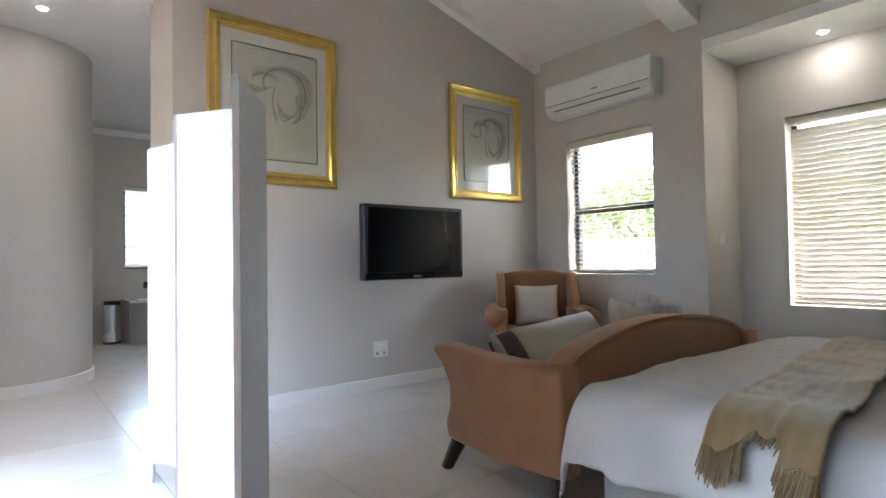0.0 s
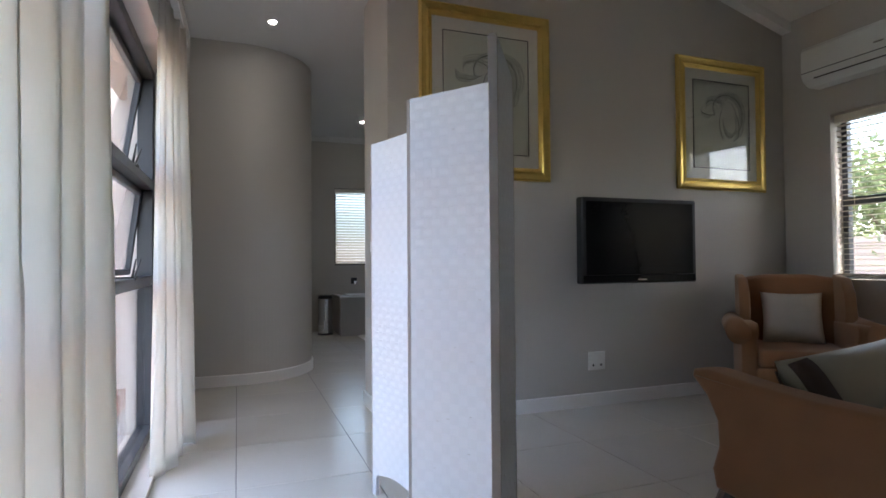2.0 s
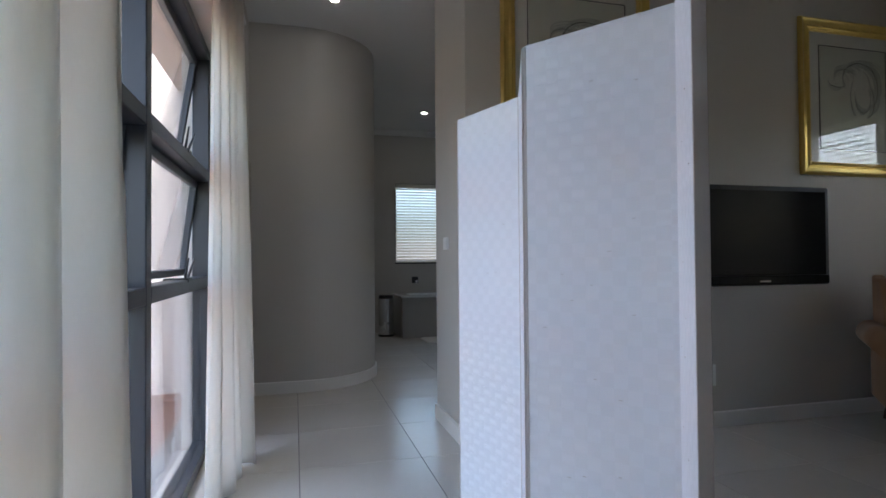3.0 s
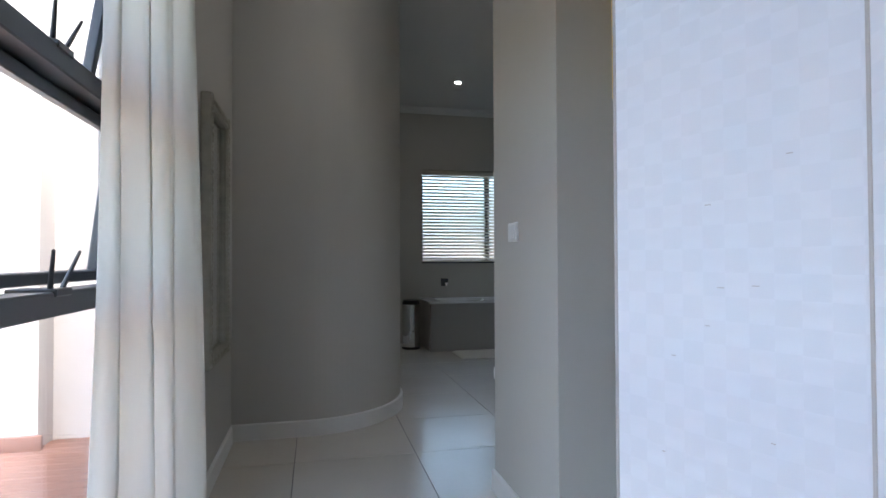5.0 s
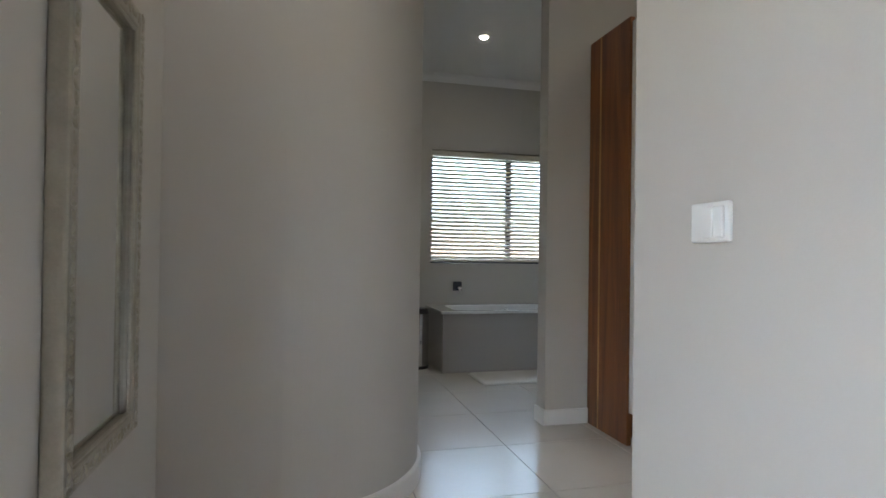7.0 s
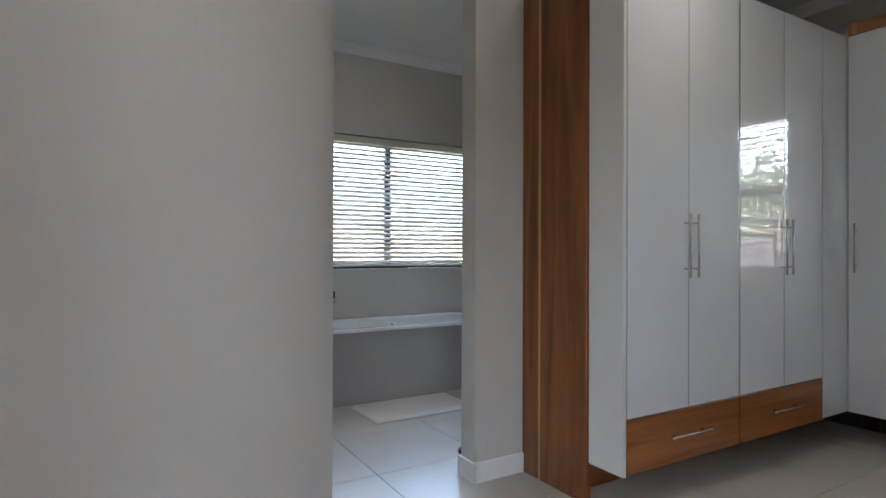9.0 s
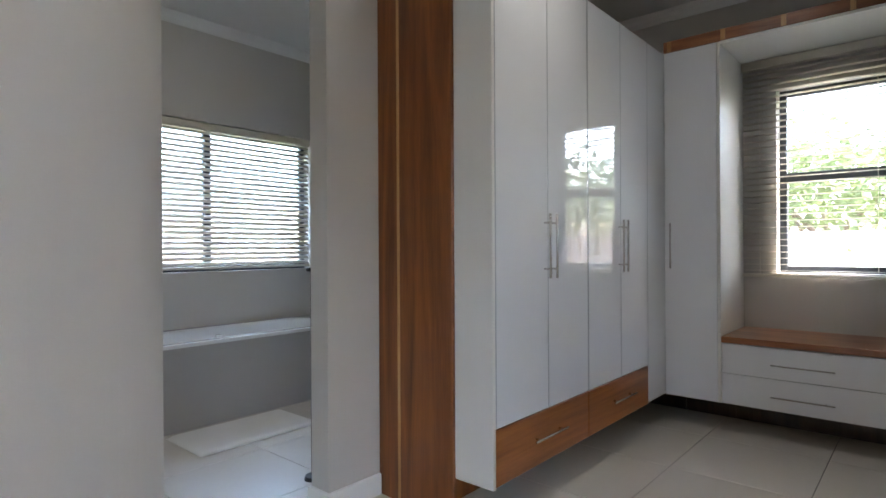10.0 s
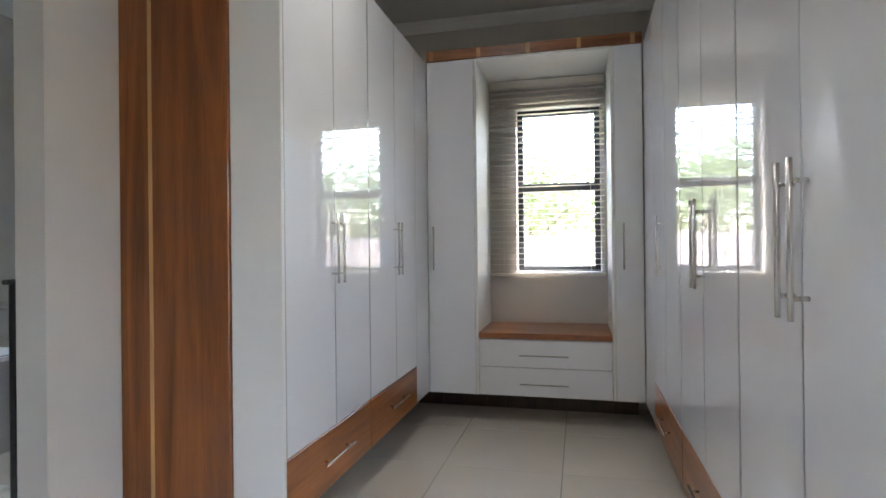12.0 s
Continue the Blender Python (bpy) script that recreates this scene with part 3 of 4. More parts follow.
    for i, (ax, az, rx, rz, a0, a1, ww) in enumerate(arcs):
        for k in range(14):
            j = rnd.gauss(0, 0.09) if k else 0.0
            pts = [(cx + S * (ax + j + (rx + j) * math.cos(radians(a0 + (a1 - a0) * u / 16))), cz + S * (az + j + rz * math.sin(radians(a0 + (a1 - a0) * u / 16)))) for u in range(17)]
            stroke(strokes if k < 1 else soft, pts, ww * (0.28 if k < 1 else rnd.uniform(0.25, 0.8)), y - (0.0112 if k < 1 else 0.0106) - 0.00005 * i - 0.000006 * k)
    part("sketch", strokes, M_SKETCH, t, "dark charcoal strokes")
    part("shading", soft, M_SKETCHSOFT, t, "soft grey charcoal shading")
    g = part("glass", box(x0 + W - 0.006, x1 - W + 0.006, y - 0.0155, y - 0.0135, z0 + W - 0.006, z1 - W + 0.006), M_GLASS, t)
    g.visible_shadow = False
    return t


framed_drawing(1.68, 2.70, 1.69, 2.91, "large charcoal drawing in a wide gilded frame", 4)
framed_drawing(3.90, 4.87, 1.69, 2.80, "smaller charcoal drawing in a gilded frame beside the corner", 9)

# television on a wall bracket
t = thing("television", (3.275, 4.30, 0.94), "black flat television on a wall bracket", "television")
part("casing", box(2.765, 3.785, 4.285, 4.36, 0.94, 1.555, 0.018, 3), M_BLACK, t)
part("screen", box(2.80, 3.75, 4.281, 4.287, 1.005, 1.525, 0.002, 1), M_SCREENBLACK, t, "dark glossy screen")
part("bezel", box(2.775, 3.775, 4.2815, 4.288, 0.95, 1.0, 0.003, 1), M_SCREENBLACK, t)
part("badge", box(3.235, 3.315, 4.279, 4.2816, 0.962, 0.972), M_STEEL, t)
part("back_housing", box(2.95, 3.6, 4.36, 4.41, 1.02, 1.48, 0.02, 2), M_BLACK, t)
part("bracket", boxes(box(3.20, 3.35, 4.41, 4.58, 1.18, 1.30, 0.004, 1), 3.1, 3.45, 4.575, 4.60, 1.1, 1.4, 0.004, 1), M_ALU, t)

# wall plates
t = thing("wall_socket", (3.095, TVY, 0.34), "white plastic double socket on the wall", "socket")
part("plate", box(3.02, 3.17, TVY - 0.012, TVY, 0.27, 0.41, 0.006, 2), M_PLASTIC, t)
for dx in (-0.035, 0.035):
    part("rocker", box(3.095 + dx - 0.012, 3.095 + dx + 0.012, TVY - 0.017, TVY - 0.011, 0.36, 0.385, 0.002, 1), M_PLASTIC, t)
    part("pin_hole", box(3.095 + dx - 0.008, 3.095 + dx + 0.008, TVY - 0.0135, TVY - 0.0118, 0.30, 0.316, 0.001, 1), M_BLACK, t)
t = thing("light_switch", (SIDE, 5.03, 1.24), "white plastic light switch on the passage wall", "switch")
part("plate", box(SIDE - 0.011, SIDE, 4.985, 5.095, 1.180, 1.262, 0.005, 2), M_PLASTIC, t)
for k in range(2):
    part("rocker", box(SIDE - 0.018, SIDE - 0.010, 4.995 + k * 0.029, 5.022 + k * 0.029, 1.190, 1.252, 0.002, 1), M_PLASTIC, t)
t = thing("bay_switch", (5.4, 2.74, 1.25), "small white switch on the bay wall", "switch")
part("plate", box(5.33, 5.42, 2.73, 2.74, 1.19, 1.29, 0.004, 1), M_PLASTIC, t)
part("rocker", box(5.36, 5.39, 2.726, 2.731, 1.22, 1.26, 0.002, 1), M_PLASTIC, t)

# air conditioner
t = thing("air_conditioner", (EX, 3.66, 2.55), "white wall-mounted split air conditioner", "air conditioner")
prof = [(EX, 2.53), (EX - 0.13, 2.53), (EX - 0.19, 2.57), (EX - 0.215, 2.63), (EX - 0.21, 2.82), (EX - 0.19, 2.85), (EX, 2.86)]
part("casing", extrude_profile(prof, "y", 3.09, 4.27, 0.012), M_PLASTIC, t)
part("louvre", box(EX - 0.205, EX - 0.195, 3.2, 4.16, 2.575, 2.582), M_BLACK, t, "dark outlet slot")
part("seam", box(EX - 0.2165, EX - 0.211, 3.10, 4.26, 2.632, 2.638), M_ALU, t)
part("badge", box(EX - 0.216, EX - 0.212, 3.63, 3.70, 2.69, 2.70), M_STEEL, t)


def curtain(y0, y1, x, ztop, folds, spread, label, slant=0.0):
    """Heavy cloth in deep folds, gathered at a heading and flaring to the floor."""
    t = thing("curtain", (x, (y0 + y1) / 2, 0), label, "curtain", "curtains")
    bm = bmesh.new()
    nu, nv = folds * 14, 40
    g = []
    rnd = random.Random(int(y0 * 10))
    ph = [rnd.uniform(0.75, 1.25) for _ in range(folds + 2)]
    for i in range(nu + 1):
        u = i / nu
        k = u * folds
        amp = 0.055 * (ph[int(k)] * (1 - k % 1) + ph[int(k) + 1] * (k % 1))
        for j in range(nv + 1):
            v = j / nv
            w = 0.80 + 0.2 * (1 - v) ** 1.3 * spread
            yc = y0 + (y1 - y0) * (0.5 + (u - 0.5) * w)
            bx = x + amp * (0.55 + 0.6 * (1 - v)) * math.sin(2 * math.pi * k + 0.5 * math.sin(3 * v + k)) + 0.02 * (1 - v) * math.sin(7 * u) + slant * (u - 0.4) * (1.3 - 0.6 * v)
            g.append(bm.verts.new((bx, yc + 0.018 * math.sin(4 * math.pi * k) + 0.01 * noise.noise((u * 5, v * 3, y0)), 0.012 + v * (ztop - 0.012) + (0.02 * math.sin(5 * k) if j == 0 else 0) + (0.028 * abs(math.cos(math.pi * k)) ** 3 if j == nv else 0))))
    for i in range(nu):
        for j in range(nv):
            q = i * (nv + 1) + j
            bm.faces.new((g[q], g[q + 1], g[q + nv + 2], g[q + nv + 1]))
    c = part("cloth", bm, M_CURTAIN, t, smooth=True)
    sm = c.modifiers.new("thick", "SOLIDIFY")
    sm.thickness = 0.003
    return t


curtain(4.15, 4.86, 0.155, 2.53, 4, 1.1, "ivory floor-length curtain gathered beside the glazing", 0.11)
curtain(1.50, 2.50, 0.22, 2.53, 5, 1.0, "ivory floor-length curtain drawn back beside the glazing")
solo("curtain_rail", boxes(box(0.17, 0.21, 1.1, 5.0, 2.53, 2.55, 0.003, 1), WX, 0.18, 3.4, 3.44, 2.54, 2.56), M_PLASTIC, "slim white curtain rail fixed to the wall", "curtain rail")


# folding screen, four equal leaves in zigzag
def leaf(parent, a, b, h, hinge_end):
    d = Vector((b[0] - a[0], b[1] - a[1], 0))
    L = d.length
    bow = [(0.045 + (L - 0.09) * k / 10, 0.10 + 0.022 * math.sin(math.pi * k / 10)) for k in range(11)]
    outline = [(0.004, 0.0), (0.030, 0.0), (0.034, 0.085)] + bow + [(L - 0.034, 0.085), (L - 0.030, 0.0), (L - 0.004, 0.0), (L - 0.004, h), (0.004, h)]
    ob = new("leaf", mesh_of("leaf", extrude_profile(outline, "y", -0.010, 0.010, 0.003, 1), M_WEAVE))
    ob.parent = parent
    ob.matrix_basis = Matrix.Translation((a[0] - parent.location.x, a[1] - parent.location.y, 0)) @ Matrix.Rotation(math.atan2(d.y, d.x), 4, "Z")
    edge = bmesh.new()
    for x in (0.0035, L - 0.0035):
        boxes(edge, x - 0.003, x + 0.003, -0.0115, 0.0115, 0.004, h - 0.003, 0.001, 1)
    me = mesh_of("edge_binding", edge, M_BINDING)
    o = new("edge_binding", me)
    o.parent = ob
    tagged(o, "grey-beige cloth binding")
    rnd = random.Random(int(L * 1000))
    # Thin grey slivers on both faces stand for small dark slits in the weave.
    bits = bmesh.new()
    for _ in range(16):
        x, z, w = rnd.uniform(0.04, L - 0.06), rnd.uniform(0.3, h - 0.08), rnd.uniform(0.005, 0.011)
        for y in (-0.0108, 0.0108):
            boxes(bits, x, x + w, y - 0.0006, y + 0.0006, z, z + 0.0012)
    me = mesh_of("slit_mark", bits, M_BINDING)
    o = new("slit_mark", me)
    o.parent = ob
    tagged(o, "short grey marks for slits in the weave", kind="stuff")
    if hinge_end:
        for z in (0.30, 0.86, 1.56):
            part("hinge", boxes(rod(bmesh.new(), (b[0], b[1], z - 0.035), (b[0], b[1], z + 0.035), 0.006, sides=8), b[0] - 0.004, b[0] + 0.004, b[1] - 0.012, b[1] + 0.012, z - 0.03, z + 0.03), M_BLACK, parent)
    return ob


t = thing("folding_screen", (1.15, 2.9, 0), "white woven folding room screen standing in zigzag", "room screen")
P = ((1.13, 3.626), (1.245, 3.262), (1.08, 2.84), (1.305, 2.52), (1.105, 2.22))
for k in range(4):
    leaf(t, P[k], P[k + 1], 1.675, k < 3)


def soft_box(x0, x1, y0, y1, z0, z1, r=0.05, n=3):
    return box(x0, x1, y0, y1, z0, z1, r, n)


def arch(n, f):
    return [f(i / n) for i in range(n + 1)]


# settee at the foot of the bed
t = thing("settee", (3.4, 2.5, 0), "tan suede settee with a humped back and scrolled arms", "sofa")
def arm(x0, x1, nm):
    yz = [(2.02, 0.15), (2.45, 0.13), (2.78, 0.16), (2.80, 0.24), (2.765, 0.34), (2.77, 0.44), (2.82, 0.53), (2.90, 0.60), (2.895, 0.635), (2.82, 0.645), (2.60, 0.625), (2.35, 0.615), (2.02, 0.62)]
    return part(nm, extrude_profile(yz, "x", x0, x1, 0.03, 4), M_SUEDE, t, smooth=True)
arm(2.37, 2.51, "arm")
arm(4.16, 4.30, "arm")
def hump(u):
    x = 2.38 + 1.91 * u
    return (x, 0.60 + 0.17 * max(0.0, math.sin(math.pi * min(1, max(0, (u - 0.06) / 0.88)))) ** 0.55)
part("backrest", extrude_profile([(2.38, 0.16)] + arch(32, hump) + [(4.29, 0.16)], "y", 2.06, 2.23, 0.045, 4), M_SUEDE, t, smooth=True)
part("piping", extrude_profile([(hump(u / 32)[0], hump(u / 32)[1] + 0.004) for u in range(33)] + [(hump(1 - u / 32)[0], hump(1 - u / 32)[1] - 0.012) for u in range(33)], "y", 2.055, 2.067), M_SUEDE, t)
part("seat_base", soft_box(2.50, 4.17, 2.2, 2.76, 0.14, 0.32, 0.03), M_SUEDE, t, smooth=True)
part("seat_cushion", soft_box(2.51, 4.16, 2.22, 2.79, 0.32, 0.45, 0.05, 4), M_SUEDE, t, smooth=True)
for x, y, dx, dy in ((2.43, 2.74, -0.05, 0.06), (4.23, 2.74, 0.05, 0.06), (2.43, 2.11, -0.02, -0.02), (4.23, 2.11, 0.02, -0.02)):
    part("leg", rod(bmesh.new(), (x, y, 0.17), (x + dx, y + dy, 0.0), 0.045, 0.030, 12), M_DARKWOOD, t, "dark tapered wooden leg")


def cushion(w, h, d, m, material, label):
    ob = solo("cushion", pillow_bm(w, h, d), material, label, "cushion", "cushions", smooth=True)
    ob.matrix_basis = m
    return ob


cushion(0.95, 0.36, 0.22, pose(3.02, 2.46, 0.43, -34, -3, 6), M_SATIN, "long olive satin cushion resting on the settee")
bolster = bpy.data.objects["cushion"]
bm = bmesh.new()
for k in range(15):
    z = 0.03 + 0.30 * k / 14
    d = 0.113 * max(0.0, 1 - (2 * z / 0.36 - 1) ** 4) ** 0.45 * 0.88
    for x0 in (-0.462,):
        a = [bm.verts.new((x0, -d * 0.45, z)), bm.verts.new((x0 + 0.07, -d * 0.98, z)), bm.verts.new((x0 + 0.07, d * 0.98, z)), bm.verts.new((x0, d * 0.45, z))]
        if k:
            for q in (0, 2):
                bm.faces.new((prev[q], prev[q + 1], a[q + 1], a[q]))
        prev = a
band = new("end_band", mesh_of("end_band", bm, M_BAND, True))
band.parent = bolster
band.modifiers.new("thick", "SOLIDIFY").thickness = 0.006
tagged(band, "dark brown sewn end band")
cushion(0.46, 0.40, 0.15, pose(3.58, 2.42, 0.42, -14, 12, 5), M_PILLOW, "cream linen cushion leaning on the settee back")
cushion(0.44, 0.42, 0.15, pose(3.86, 2.42, 0.43, -12, 14, -5), M_PATTERN, "grey printed cushion leaning on the settee back")

# wing chair in the corner, turned to the room
t = thing("wing_chair", (0, 0, 0), "tan suede wing armchair standing in the corner", "armchair")
part("seat_base", soft_box(-0.31, 0.31, -0.36, 0.30, 0.15, 0.34, 0.03), M_SUEDE, t, smooth=True)
part("seat_cushion", soft_box(-0.29, 0.29, -0.39, 0.24, 0.34, 0.47, 0.05, 4), M_SUEDE, t, smooth=True)
bk = extrude_profile([(-0.33, 0.2), (-0.34, 0.9), (-0.30, 0.96), (-0.15, 0.985), (0.15, 0.985), (0.30, 0.96), (0.34, 0.9), (0.33, 0.2)], "y", 0.22, 0.34, 0.035, 4)
for v in bk.verts:
    v.co.y += 0.12 * max(0, v.co.z - 0.4)
part("backrest", bk, M_SUEDE, t, smooth=True)
for s in (-1, 1):
    wing = [(-0.02, 0.60), (-0.06, 0.70), (-0.02, 0.86), (0.10, 0.96), (0.33, 0.985), (0.33, 0.5), (0.02, 0.5)]
    part("wing", extrude_profile(wing, "x", s * 0.30, s * 0.375, 0.025, 3), M_SUEDE, t, smooth=True)
    ar = [(-0.36, 0.16), (-0.35, 0.52), (-0.40, 0.57), (-0.40, 0.63), (-0.35, 0.66), (0.0, 0.645), (0.30, 0.63), (0.30, 0.16)]
    part("arm", extrude_profile(ar, "x", s * 0.29, s * 0.395, 0.02, 3), M_SUEDE, t, smooth=True)
    part("arm_roll", rod(bmesh.new(), (s * 0.415, -0.43, 0.59), (s * 0.40, 0.26, 0.60), 0.08, sides=20), M_SUEDE, t, smooth=True)
    for y in (-0.31, 0.30):
        part("leg", rod(bmesh.new(), (s * 0.28, y, 0.16), (s * 0.31, y * 1.06, 0.0), 0.03, 0.02, 10), M_DARKWOOD, t, "dark tapered wooden leg")
t.matrix_basis = pose(4.42, 3.98, 0, 0, 0, -43)
cushion(0.42, 0.40, 0.14, pose(4.42, 3.98, 0) @ pose(0, 0, 0, 0, 0, -43) @ pose(0, 0.10, 0.46, -14, 0, 0), M_PILLOW, "cream linen cushion in the wing chair")

# bed
BX, BYF, BTOP = 2.50, 2.04, 0.56
t = thing("bed", (3.5, 0.9, 0), "wide bed with white bedding hanging over its sides", "bed")
part("base", box(2.60, 4.55, -0.1, 1.98, 0.02, 0.30, 0.01), M_DUVET, t, "white upholstered bed base")
part("mattress", box(2.57, 4.57, -0.1, 2.0, 0.30, 0.52, 0.05, 3), M_DUVET, t)
def crease(x, y, seed):
    """Soft swells with a few sharper pulled creases running across the bed."""
    swell = 0.012 * noise.noise((x * 3, y * 3, seed)) + 0.02 * noise.noise((x * 1.2, y * 1.2, seed + 4)) + 0.007 * noise.noise((x * 9, y * 5, seed + 9))
    pull = 1 - abs(noise.noise((x * 1.1 + 0.6 * y, y * 4.2, seed + 20)))
    return swell + 0.014 * pull ** 9


def drape(x0, x1, y0, y1, top, drop, nx, ny, seed, out=0.05, wave=0.03, rad=0.09):
    """Cloth lying on a bed and falling over its west and north edges."""
    bm = bmesh.new()
    g = {}
    for i in range(nx + 1):
        for j in range(ny + 1):
            s = i / nx * (x1 - x0 + drop) - drop
            r = j / ny * (y1 - y0 + drop * 0.8)
            over_x = max(0.0, -s)
            over_y = max(0.0, r - (y1 - y0))
            x = x0 + max(s, 0)
            y = y0 + min(r, y1 - y0)
            z = top + crease(x, y, seed)
            for ov, ax in ((over_x, 0), (over_y, 1)):
                if ov > 0:
                    a = min(ov / rad, math.pi / 2)
                    push = rad * math.sin(a) * 0.7
                    fall = rad * (1 - math.cos(a)) + max(0, ov - rad * math.pi / 2)
                    along = y if ax == 0 else x
                    fold = (wave * math.sin(along * 11 + seed) + wave * 0.6 * math.sin(along * 23 + 1)) * min(1, ov / 0.25)
                    if ax == 0:
                        x -= push + out * min(1, ov / 0.3) + fold
                    else:
                        y += (push * 0.4 + fold * 0.3)
                    z -= fall
            z = max(z, 0.03)
            g[i, j] = bm.verts.new((x, y, z))
    for i in range(nx):
        for j in range(ny):
            bm.faces.new((g[i, j], g[i + 1, j], g[i + 1, j + 1], g[i, j + 1]))
    return bm
c = part("duvet", drape(2.52, 4.6, -0.1, 1.96, BTOP, 0.38, 100, 100, 2.0, 0.09, 0.03, 0.15), M_DUVET, t, "white cotton duvet with soft creases", smooth=True)
c.modifiers.new("thick", "SOLIDIFY").thickness = 0.012

# throw, lying over the duvet and following its side
def over_bed(run, y, lift):
    """A point on cloth laid over the duvet, run metres in from its west edge (negative: hanging down)."""
    over, x = max(0.0, -run), 2.52 + max(run, 0.0)
    z = BTOP + crease(x, y, 2.0)
    a = min(over / 0.15, math.pi / 2)
    fold = (0.03 * math.sin(y * 11 + 2.0) + 0.018 * math.sin(y * 23 + 1)) * min(1, over / 0.25)
    x -= 0.105 * math.sin(a) + 0.09 * min(1, over / 0.3) + fold + lift * min(1, over / 0.08)
    z += lift * (1 - 0.7 * min(1, over / 0.15)) - 0.15 * (1 - math.cos(a)) - max(0.0, over - 0.15 * math.pi / 2)
    return Vector((x, y + 0.11 * max(run, 0.0), z))


def hem(v):
    return 0.135 + 0.06 * min(1.0, max(0.0, abs(2 * v - 1) - 0.25) / 0.3) + 0.008 * math.sin(31 * v)


t = thing("throw_blanket", (2.6, 1.25, 0.5), "gold-brown fringed throw laid across the bed", "throw")
bm = bmesh.new()
nu, nv = 44, 110
g = {}
for i in range(nu + 1):
    v = i / nu
    for j in range(nv + 1):
        run = -hem(v) + (1.98 + hem(v)) * (j / nv) ** 1.5
        p = over_bed(run, 1.055 + 0.345 * v, 0.026)
        ripple = 0.0022 * math.sin(40 * v + 3 * noise.noise((run * 2, v * 3, 8)))
        p.z += ripple if run > 0 else 0.0
        p.x -= ripple + 0.004 if run < -0.05 else 0.0
        g[i, j] = bm.verts.new(p)
for i in range(nu):
    for j in range(nv):
        bm.faces.new((g[i, j], g[i + 1, j], g[i + 1, j + 1], g[i, j + 1]))
c = part("cloth", bm, M_THROW, t, smooth=True)
c.modifiers.new("thick", "SOLIDIFY").thickness = 0.012
bm = bmesh.new()
rnd = random.Random(5)
for i in range(240):
    v = i / 239
    if abs(2 * v - 1) < 0.36 and i % 3:
        continue
    long_end = 0.10 if abs(2 * v - 1) > 0.36 else 0.025
    a = over_bed(-hem(v) + 0.012, 1.055 + 0.345 * v, 0.030)
    b = over_bed(-hem(v) - long_end * rnd.uniform(0.75, 1.2), 1.055 + 0.345 * v + rnd.uniform(-0.016, 0.016), 0.032 + rnd.uniform(0.0, 0.02))
    rod(bm, a, b, 0.0042, 0.0026, 5)
tagged(part("fringe", bm, M_THROW, t, "twisted gold-brown fringe"), kind="stuff")

# leaning silver mirror in the passage
t = thing("wall_mirror", (WX, 5.675, 0.60), "tall mirror in a carved antique silver frame", "mirror")
for nm, a0, a1, z0, z1 in (("frame_side", 5.40, 5.458, 0.61, 1.86), ("frame_side", 5.892, 5.95, 0.61, 1.86), ("frame_bottom", 5.458, 5.892, 0.61, 0.668), ("frame_top", 5.458, 5.892, 1.802, 1.86)):
    bm = box(WX, WX + 0.048, a0, a1, z0, z1, 0.010, 3)
    L = z1 - z0 if nm == "frame_side" else a1 - a0
    n = int(L / 0.028)
    for i in range(n):
        k = (i + 0.5) / n * L
        c = (WX + 0.048, (a0 + a1) / 2, z0 + k) if nm == "frame_side" else (WX + 0.048, a0 + k, (z0 + z1) / 2)
        bmesh.ops.create_icosphere(bm, subdivisions=1, radius=0.013, matrix=Matrix.Translation(c) @ Matrix.Rotation(i, 4, "X") @ Matrix.Diagonal((0.5, 1.5, 0.8, 1)))
    part(nm, bm, M_SILVER, t, "carved antique silver moulding")
part("bead", bar_frame(bmesh.new(), "x", WX + 0.036, 0.014, 5.453, 5.897, 0.663, 1.807, 0.012), M_SILVER, t)
part("mirror_glass", box(WX + 0.012, WX + 0.020, 5.45, 5.90, 0.66, 1.81), M_MIRROR, t)


def downlight(x, y, z, power):
    t = thing("ceiling_downlight", (x, y, z), "small round recessed ceiling downlight, lit", "downlight", "downlights")
    bm = bmesh.new()
    for a, b, r0, r1 in ((z - 0.006, z, 0.042, 0.046),):
        rod(bm, (x, y, a), (x, y, b), r0, r1, 24)
    part("ring", bm, M_PLASTIC, t)
    part("lens", rod(bmesh.new(), (x, y, z - 0.009), (x, y, z - 0.0055), 0.028, 0.028, 20), M_LAMP, t)
    l = new("downlight_beam", bpy.data.lights.new("downlight_beam", "SPOT"))
    l.data.energy, l.data.spot_size, l.data.spot_blend, l.data.shadow_soft_size = power * 0.12, radians(110), 1.0, 0.03
    l.location = (x, y, z - 0.02)
    l.data.color = (1.0, 0.93, 0.84)
    return t


downlight(0.79, 5.80, CEIL, 5)
downlight(2.20, 8.87, CEIL, 5)
downlight(5.50, 1.98, 2.81, 0.2)
downlight(2.9, 6.45, CEIL, 5)


# ---- dressing room ----
def bar_handle(parent, p, axis, length, off, r=0.006):
    """Steel bar on two posts; off is the way from the front to the bar."""
    bm = bmesh.new()
    p, off = Vector(p), Vector(off)
    d = {"x": Vector((1, 0, 0)), "y": Vector((0, 1, 0)), "z": Vector((0, 0, 1))}[axis]
    rod(bm, p + off - d * length / 2, p + off + d * length / 2, r, sides=12)
    for s in (-0.36, 0.36):
        rod(bm, p + d * length * s, p + off + d * length * s, r * 0.8, sides=8)
    ob = new("handle", mesh_of("handle", bm, M_STEEL, True))
    ob.parent = parent
    ob.matrix_parent_inverse = Matrix()
    return tagged(ob, "brushed steel bar handle")


FL, FR, FX = 6.88, 5.40, 4.62
Z0, ZD, ZT = 0.21, 0.455, 2.585


